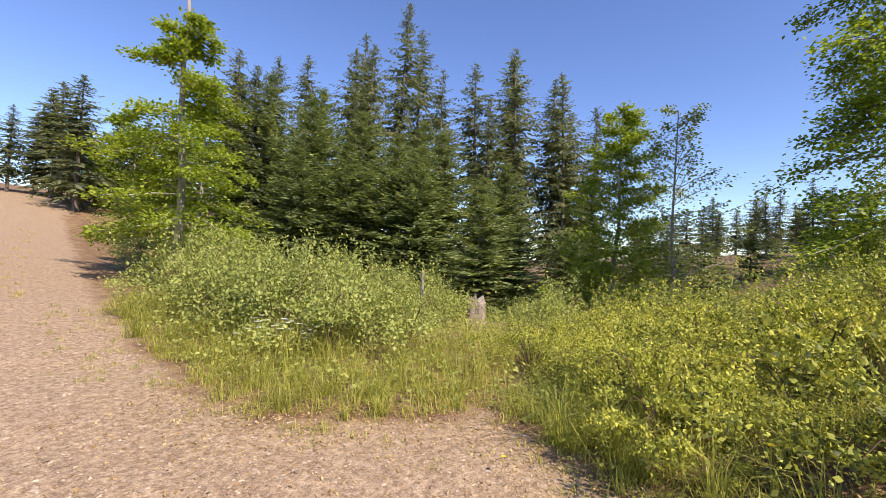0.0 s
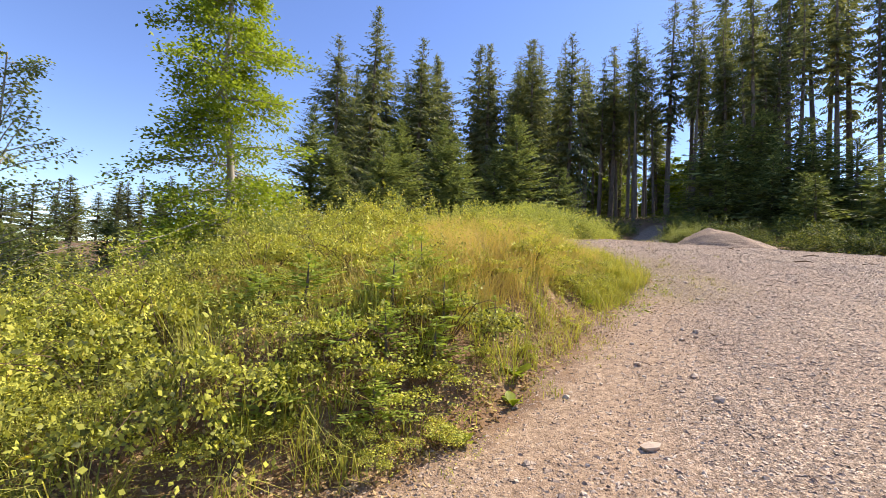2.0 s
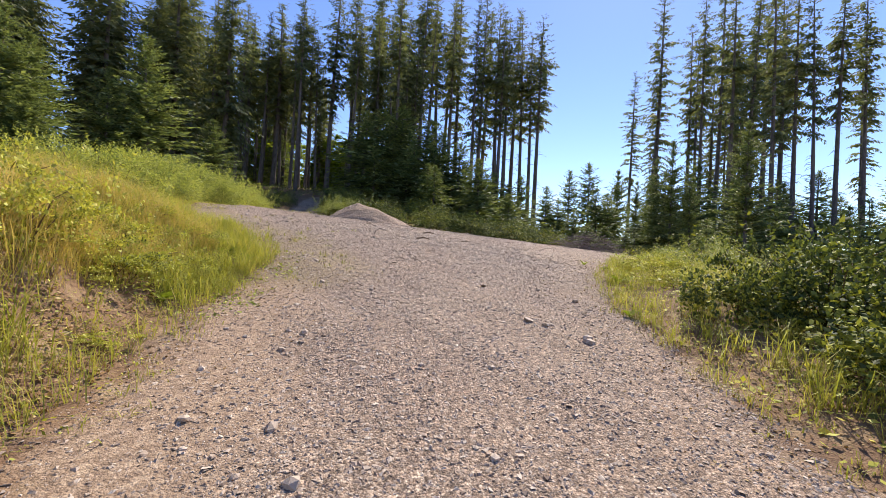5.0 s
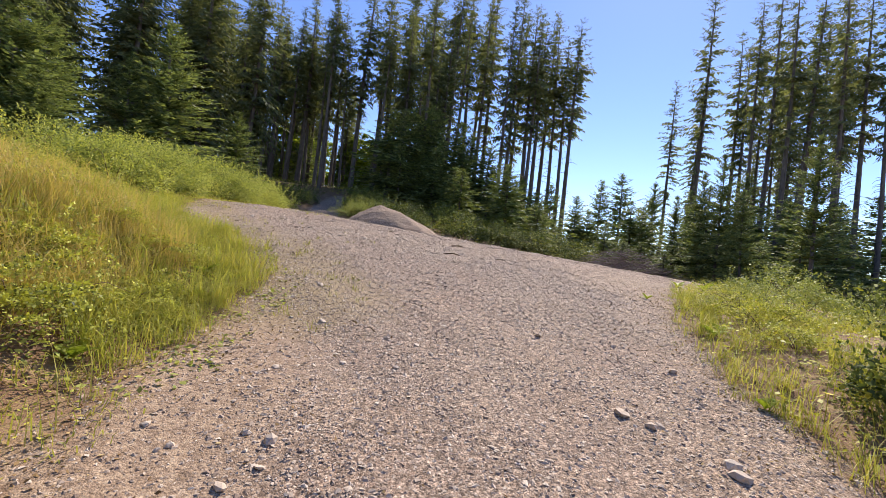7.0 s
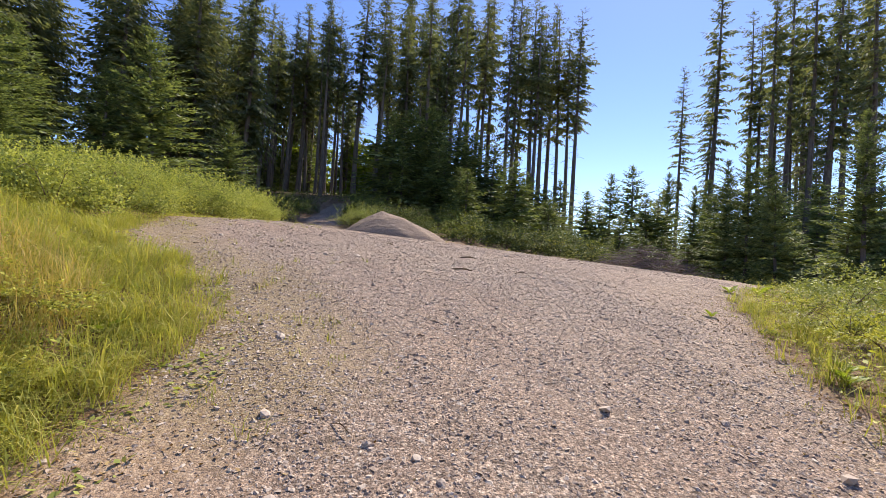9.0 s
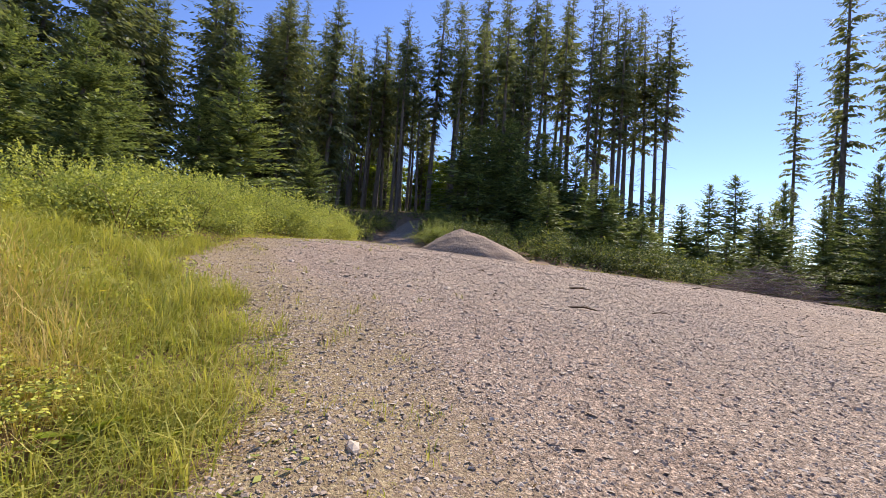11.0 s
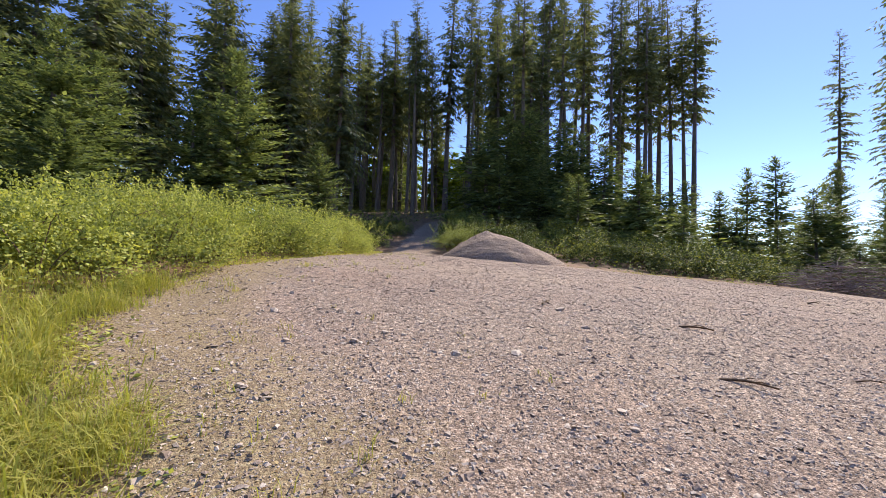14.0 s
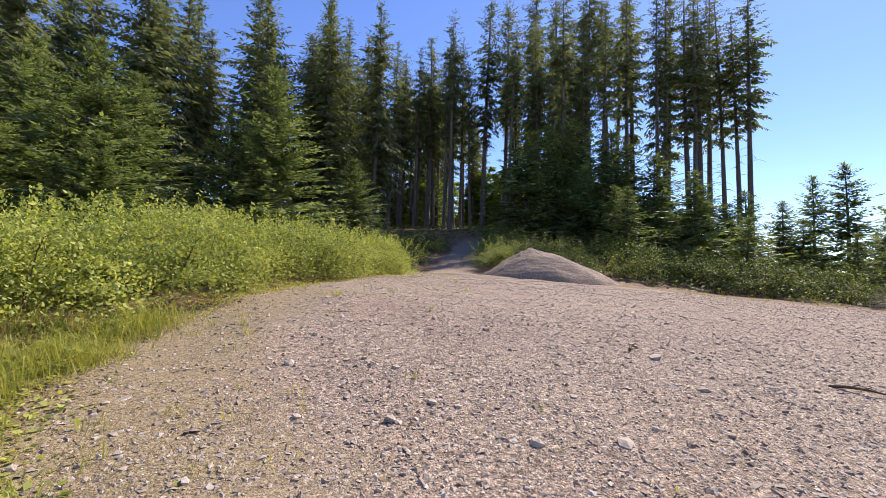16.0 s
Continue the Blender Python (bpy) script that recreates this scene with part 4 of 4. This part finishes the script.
ground_cover("leaf_litter", 109, 26000, -5.5, 1.0, 5.5, 17, lambda x, y, d: np.where(d < 0.6, np.clip(np.exp(d * 1.5), 0, 1) * patchy(x, y, 1.2, 3.0), 0), 0.028, 0.03, M_LITTER, "dry brown leaves and bits of bark")
ground_cover("leaf_litter", 110, 12000, 2.0, 7.0, 2.0, 14, lambda x, y, d: np.where(d < 0.6, np.clip(np.exp(d * 1.8), 0, 1), 0), 0.028, 0.03, M_LITTER, "dry brown leaves and bits of bark")
ground_cover("bank_litter", 115, 9000, -4.5, -1.5, 1.2, 6.0, lambda x, y, d: np.where((d > 0) & (d < 1.4), 0.8, 0), 0.04, 0.12, M_LITTER, "red-brown dead leaves on the bare bank")


# gravel heap at the end of the lot
def heap():
    n, m = 70, 110
    r, a = np.meshgrid(np.linspace(0, 1, n), np.linspace(0, 2 * np.pi, m, endpoint=False), indexing="ij")
    x, y = r * np.cos(a) * 3.3, r * np.sin(a) * 2.3
    px, py = x - 0.7 * (1 - r), y
    q = np.clip(r * (1 + 0.12 * np.sin(2 * a + 1)), 0, 1)
    z = 0.75 * (1 - q) + 0.45 * (0.5 + 0.5 * np.cos(np.pi * q)) - 0.5 * r ** 6
    z = z + np.array([0.1 * noise.noise((u * 1.1, v * 1.5, 3)) + 0.03 * noise.noise((u * 4, v * 4, 5)) + 0.03 * noise.noise((u * 11, v * 11, 6)) for u, v in zip(px.ravel(), py.ravel())]).reshape(r.shape)
    v = np.stack([px, py, z], -1).reshape(-1, 3)
    i, j = np.meshgrid(np.arange(n - 1), np.arange(m), indexing="ij")
    f = np.stack([i * m + j, (i + 1) * m + j, (i + 1) * m + (j + 1) % m, i * m + (j + 1) % m], -1).reshape(-1, 4)
    me = mesh_of("mound", v, f, M_GROUND, True)
    att = me.attributes.new("gravel_cover", "FLOAT", "POINT")
    att.data.foreach_set("value", np.ones(len(v), np.float32))
    for cover in ("sandy_cover", "litter_cover"):
        me.attributes.new(cover, "FLOAT", "POINT")
    ob = tagged(new("mound", me), "heap of grey crushed stone at the end of the lot", "gravel heap")
    ob.location = (-0.1, 29.6, float(land(-0.1, 29.6)) - 0.02)


heap()


# heap of cut branches, loose sticks
def sticks(rng, count, spread, tall, ln0, ln1, thick):
    out = []
    for _ in range(count):
        c = rng.normal(size=2) * spread
        top = max(0.03, tall * math.exp(-(c[0] / spread[0]) ** 2 * 0.5 - (c[1] / spread[1]) ** 2 * 0.5) * rng.random())
        az, ln, tilt = rng.random() * 6.28, rng.uniform(ln0, ln1), rng.normal() * 0.25
        d = np.array([math.cos(az), math.sin(az), tilt])
        s = np.linspace(-0.5, 0.5, 4)
        p = np.array([c[0], c[1], top]) + d * (s * ln)[:, None] + rng.normal(size=(4, 3)) * 0.03 * ln
        p[:, 2] = np.maximum(p[:, 2], -0.02)
        out.append(tube(p, thick * (1.1 - (s + 0.5)) * rng.uniform(0.5, 1.2), 4))
    return out


M_BRUSH = bark("weathered_brushwood", (0.14, 0.1, 0.085), (0.4, 0.32, 0.27), 12)
pile = new("brush_pile")
for v, f in sticks(np.random.default_rng(7), 44, (2.0, 0.8), 1.6, 1.2, 2.6, 0.03):
    part("branch", mesh_of("branch", v, f, M_BRUSH), pile)
tagged(part("brushwood", mesh_of("brushwood", *joined(sticks(np.random.default_rng(8), 700, (2.1, 0.9), 1.6, 0.6, 1.8, 0.014)), M_BRUSH), pile), kind="stuff")
stand(tagged(pile, "heap of brown cut branches at the clearing's edge", "brush pile"), 14.5, 29.3)


def stick(x, y, ln, turn, thick, seed):
    rng = np.random.default_rng(seed)
    s = np.linspace(0, 1, 6)
    p = np.stack([(s - 0.5) * ln, 0.05 * ln * np.sin(s * 5 + seed), 0.012 + 0.02 * np.sin(s * 3.1)], 1)
    pieces = [tube(p, thick * (1.1 - 0.6 * s), 5)]
    for k in range(2):
        b = p[2 + k]
        q = np.stack([b, b + [0.12 * ln, 0.1 * ln * (1 - 2 * k), 0.02], b + [0.22 * ln, 0.2 * ln * (1 - 2 * k), 0.01]])
        pieces.append(tube(q, [thick * 0.5, thick * 0.35, thick * 0.15], 4))
    ob = tagged(new("stick", mesh_of("stick", *joined(pieces), M_STEM, True)), "dry brown branch lying on the gravel", "stick", "sticks on the lot")
    ob.matrix_basis = pose(x, y, float(land(x, y)) + thick * 0.4, 0, 0, turn)


for k, (x, y, ln, turn, th) in enumerate([(1.43, 13.09, 0.65, -30, 0.02), (1.79, 14.75, 0.6, -78, 0.022), (0.05, 8.2, 0.3, 40, 0.006), (5.6, 18.4, 0.4, 10, 0.02), (4.0, 9.0, 0.35, -10, 0.012), (0.1, 15.2, 0.4, -35, 0.02), (2.6, 13.4, 0.4, -20, 0.01), (-1.3, 10.8, 0.25, 70, 0.012)]):
    stick(x, y, ln * 0.6, turn + 48 * (k % 3), th * 0.7, k)


# plants that stand out singly
def broad_plant(seed, count, ln, label):
    """A rosette of broad upright leaves, each a part."""
    rng = np.random.default_rng(seed)
    thing = new("dock_plant")
    for k in range(count):
        az, rise = k * 2.4 + rng.normal() * 0.3, rng.uniform(0.5, 1.2)
        d = np.array([math.cos(az) * 0.7, math.sin(az) * 0.7, rise])
        d /= np.linalg.norm(d)
        w = unit(np.cross(d, [0, 0, 1.0]))
        up = np.cross(w, d)
        L = ln * rng.uniform(0.7, 1.2)
        s = np.linspace(0, 1, 7)
        half = 0.22 * L * np.sin(np.clip(s * 1.15 - 0.12, 0, 1) * np.pi) ** 0.8 + 0.004
        mid = d * (L * s)[:, None] - np.array([0, 0, 1.0]) * (0.35 * L * s ** 2)[:, None]
        v = np.stack([mid + w * half[:, None] + up * 0.03 * L, mid, mid - w * half[:, None] + up * 0.03 * L], 1).reshape(-1, 3)
        i = np.arange(6)[:, None] * 3
        f = np.concatenate([i + [0, 1, 4, 3], i + [1, 2, 5, 4]])
        part("leaf", mesh_of("leaf", v, f, M_BEECH, True), thing)
    return tagged(thing, label, "plant", "broad-leaved plants")


for k, (x, y, ln) in enumerate([(-1.5, 3.75, 0.17), (-1.55, 3.05, 0.14), (-1.8, 7.1, 0.2), (-1.75, 8.6, 0.18), (3.3, 7.2, 0.15), (5.0, 11.6, 0.18), (7.75, 14.6, 0.4), (8.6, 14.7, 0.42), (9.6, 15.0, 0.4), (4.24, 8.98, 0.24), (4.6, 9.3, 0.22), (-1.6, 9.39, 0.2), (-1.9, 9.2, 0.26), (-1.67, 4.2, 0.24), (-2.3, 10.3, 0.14)]):
    stand(broad_plant(k, 6, ln, "bright green broad-leaved dock at the gravel's edge"), x, y, 0.0)

plant(SAPLING, [(-2.5, 2.25, 0.42), (-2.3, 3.1, 0.45), (-2.8, 4.2, 0.6), (-2.2, 3.75, 0.5), (-3.2, 4.5, 0.6), (-3.4, 3.2, 0.55), (-2.1, 2.75, 0.35), (-2.6, 3.5, 0.55), (-2.0, 4.4, 0.4), (-3.7, 2.9, 0.5), (-2.45, 2.75, 0.45), (-2.05, 3.4, 0.4)], 44, 1.7, 0.15, 0.02)
scatter(THICKET, 62, 10, -3.6, -0.5, 33.5, 44, 0.8, 1.5, 1.0, lambda x, y, d: d > 0.6, 1.2)
plant(SMALL, [(-9.0, 9.5, 1.4), (-13.0, 16.0, 2.2)], 48, 1.3)

M_YELLOW = leafy("yellow_petals", [(0.1, (0.7, 0.5, 0.01)), (0.9, (0.85, 0.65, 0.03))], 0.2, 0.5)
M_WHITE = leafy("white_petals", [(0.1, (0.65, 0.65, 0.6)), (0.9, (0.85, 0.85, 0.8))], 0.3, 0.5)


def flower(name, mat, label):
    thing = new(name)
    part("stem", mesh_of("stem", *tube(np.array([[0, 0, -0.02], [0.005, 0, 0.15], [0.015, 0.005, 0.3]]), [0.003, 0.0025, 0.002], 4), M_GRASS), thing)
    a = np.arange(10) * 0.628
    base = np.tile([0.015, 0.005, 0.3], (10, 1))
    al = np.column_stack([np.cos(a), np.sin(a), np.full(10, 0.15)])
    part("petals", mesh_of("petals", *blades(base, al, np.column_stack([-np.sin(a), np.cos(a), 0 * a]), np.full(10, 0.022), np.full(10, 0.012)), mat), thing)
    return tagged(thing, label, "flower", "wild flowers")


YELLOW = [(flower("yellow_flower", M_YELLOW, "small yellow wild flower on a thin stem"), 0.3)]
WHITE = [(flower("white_flower", M_WHITE, "small white daisy on a thin stem"), 0.3)]
plant(YELLOW, [(-3.7, 11.65, 0.25), (-3.9, 11.9, 0.25), (-4.7, 12.3, 0.3), (-2.6, 10.4, 0.25), (-3.3, 11.3, 0.2), (-2.7, 10.1, 0.3), (-2.5, 10.3, 0.25), (-4.4, 0.8, 0.4), (-4.1, 0.35, 0.35), (-3.5, 1.05, 0.35), (-5.3, 0.9, 0.4), (-3.1, -0.4, 0.2), (-3.0, 1.2, 0.4), (-5.0, 12.9, 0.3), (-5.1, 13.2, 0.3), (3.5, 6.9, 0.35)], 45, 1.3)
plant(WHITE, [(-4.8 - 0.11 * (k % 7) - 0.05 * (k % 3), -4.3 + 0.13 * (k // 5) + 0.07 * (k % 4), 0.38 + 0.05 * (k % 5)) for k in range(32)], 47, 1.6)

# pale post among the shrubs
post = new("marker_post")
part("shaft", mesh_of("shaft", *tube(np.array([[0, 0, -0.2], [0, 0, 0.6], [0.01, 0, 1.25]]), [0.045, 0.045, 0.042], 8), M_BARK_PALE), post)
part("cap", mesh_of("cap", *tube(np.array([[0.01, 0, 1.25], [0.01, 0, 1.29], [0.01, 0, 1.3]]), [0.05, 0.05, 0.001], 8), M_BARK_PALE), post)
stand(tagged(post, "weathered pale wooden post among shrubs", "post"), -9.4, -3.2)


# old tree stump at the end of the grassy hollow
def stump():
    rng = np.random.default_rng(74)
    thing = new("tree_stump")
    zs = np.array([-0.15, 0.0, 0.12, 0.35, 0.6, 0.72])
    v, f = tube(np.column_stack([0.03 * zs, 0 * zs, zs]), [0.42, 0.36, 0.29, 0.26, 0.25, 0.24], 14)
    v[:, :2] *= 1 + 0.09 * rng.normal(size=(len(v), 1))
    v[-14:, 2] += 0.07 * rng.normal(size=14)
    part("bark", mesh_of("bark", v, f, M_BRUSH), thing)
    top = np.vstack([v[-14:] * [0.99, 0.99, 1] - [0, 0, 0.02], [[0.02, 0, 0.66]]])
    k = np.arange(14)
    part("cut_face", mesh_of("cut_face", top, np.column_stack([k, (k + 1) % 14, np.full(14, 14)]), M_BARK_PALE), thing, "cracked pale grey cut face")
    return tagged(thing, "weathered grey tree stump among the shrubs", "tree stump")


stand(stump(), -11.6, -2.4)


# stones
def rock(seed, flat=0.6):
    rng = np.random.default_rng(seed)
    bm = bmesh.new()
    bmesh.ops.create_icosphere(bm, subdivisions=1, radius=0.5)
    for v in bm.verts:
        v.co *= 0.75 + 0.5 * rng.random()
        v.co.z *= flat
    me = bpy.data.meshes.new("stone")
    bm.to_mesh(me)
    bm.free()
    me.materials.append(M_STONE)
    return me


def gravel_chips(name, seed, count, x0, x1, y0, y1, chance, lo, hi, label):
    """Crushed stone: thousands of small angular chips."""
    rng = np.random.default_rng(seed)
    xy, d = strew(seed, count, x0, x1, y0, y1, chance)
    n = len(xy)
    size = lo * (hi / lo) ** (rng.random(n) ** 2.6)
    wedge = np.array([[-1, -0.8, -0.4], [1, -0.8, -0.4], [1, 0.8, -0.4], [-1, 0.8, -0.4], [-0.45, 0.1, 0.6], [0.45, -0.1, 0.6]]) * 0.5
    c = wedge[None] * (0.6 + 0.8 * rng.random((n, 6, 3)))
    c[:, 4:] += 0.14 * rng.normal(size=(n, 2, 3)) * [1, 1, 0.3]
    c = c * (size[:, None] * (0.6 + 0.8 * rng.random((n, 3))) * [1, 1, 0.62])[:, None, :]
    a, t = rng.random(n) * 6.28, rng.normal(size=n) * 0.25
    ca, sa, ct, st = np.cos(a), np.sin(a), np.cos(t), np.sin(t)
    y1r, z1r = c[..., 1] * ct[:, None] - c[..., 2] * st[:, None], c[..., 1] * st[:, None] + c[..., 2] * ct[:, None]
    x2, y2 = c[..., 0] * ca[:, None] - y1r * sa[:, None], c[..., 0] * sa[:, None] + y1r * ca[:, None]
    z = land(xy[:, 0], xy[:, 1], d)
    v = np.stack([x2 + xy[:, :1], y2 + xy[:, 1:], z1r + (z + size * 0.08)[:, None]], -1).reshape(-1, 3)
    q = np.array([[0, 1, 5], [0, 5, 4], [1, 2, 5], [2, 3, 4], [2, 4, 5], [3, 0, 4]])
    f = (np.arange(n)[:, None, None] * 6 + q[None]).reshape(-1, 3)
    return tagged(new(name, mesh_of(name, v, f, M_STONE)), label, "gravel", kind="stuff")


gravel_chips("gravel_chips", 111, 100000, -4.6, 5.4, 1.2, 18, lambda x, y, d: np.where((d < 0.05) & (y > 2.0 - 0.8 * x), (1 - ease(3, 5.4, x)) * (1 - 0.9 * ease(12, 18, y)) * (1 - ease(1, 4.6, -x)) * np.where((x < 1) & (y < 8.5), 0.12 + 0.88 * ease(0.3, 1.3, -d), 1) + 0.04, 0.0), 0.01, 0.036, "crushed reddish-grey stone covering the road")
gravel_chips("gravel_chips", 112, 42000, -5, 10, 9, 27, lambda x, y, d: np.where(d < 0.1, 0.9, 0.0), 0.014, 0.05, "crushed stone covering the lot")
gravel_chips("gravel_chips", 113, 22000, -6, 3, -7, 3.2, lambda x, y, d: np.where(d < 0.1, 0.8, 0.0), 0.01, 0.035, "fine stone on the forest road")

gravel_chips("gravel_chips", 117, 30000, -4.5, 1.2, 0.4, 9, lambda x, y, d: np.where((d < 0.25) & (d > -2.2), 0.9, 0.0), 0.006, 0.028, "small stones pressed into the sandy margin")

STONE = [rock(k, 0.5 + 0.08 * (k % 4)) for k in range(7)]


def lay(x, y, size, k, rng):
    ob = new("stone", STONE[k % 7])
    ob.matrix_basis = Matrix.LocRotScale((x, y, float(land(x, y)) + size * 0.06), Euler((rng.uniform(-0.3, 0.3), rng.uniform(-0.3, 0.3), rng.uniform(0, 6.28))), (size * rng.uniform(0.8, 1.3), size * rng.uniform(0.7, 1.1), size))
    ob.parent = ground


rng = random.Random(9)
KNOWN = [(-0.47, 3.57, 0.14), (1.84, 3.77, 0.17), (2.31, 6.32, 0.13), (-0.1, 4.5, 0.09), (-0.78, 5.07, 0.09), (0.9, 4.69, 0.08), (-0.3, 4.99, 0.1), (1.94, 6.97, 0.13), (2.08, 6.84, 0.1), (2.34, 6.42, 0.14), (-0.35, 6.44, 0.1), (-0.47, 6.1, 0.08), (2.91, 7.81, 0.12), (0.31, 7.44, 0.06), (1.83, 8.53, 0.1), (-0.65, 9.48, 0.09), (-0.41, 8.33, 0.08), (0.22, 8.07, 0.07), (-1.59, 13.31, 0.09), (-1.78, 13.0, 0.1), (-2.86, 13.66, 0.1), (0.27, 15.0, 0.14), (-1.41, 15.24, 0.1), (0.41, 14.23, 0.1), (-0.91, 13.03, 0.09), (-0.4, 13.16, 0.1), (-2.35, 12.9, 0.08)]
for k, (x, y, size) in enumerate(KNOWN):
    lay(x, y, size, k, rng)
k = 0
while k < 270:
    x, y = rng.uniform(-4, 4.5), rng.uniform(2.5, 20)
    if float(off_gravel(x, y)) < 0:
        k += 1
        lay(x, y, 0.03 + 0.05 * rng.random() ** 2, k, rng)
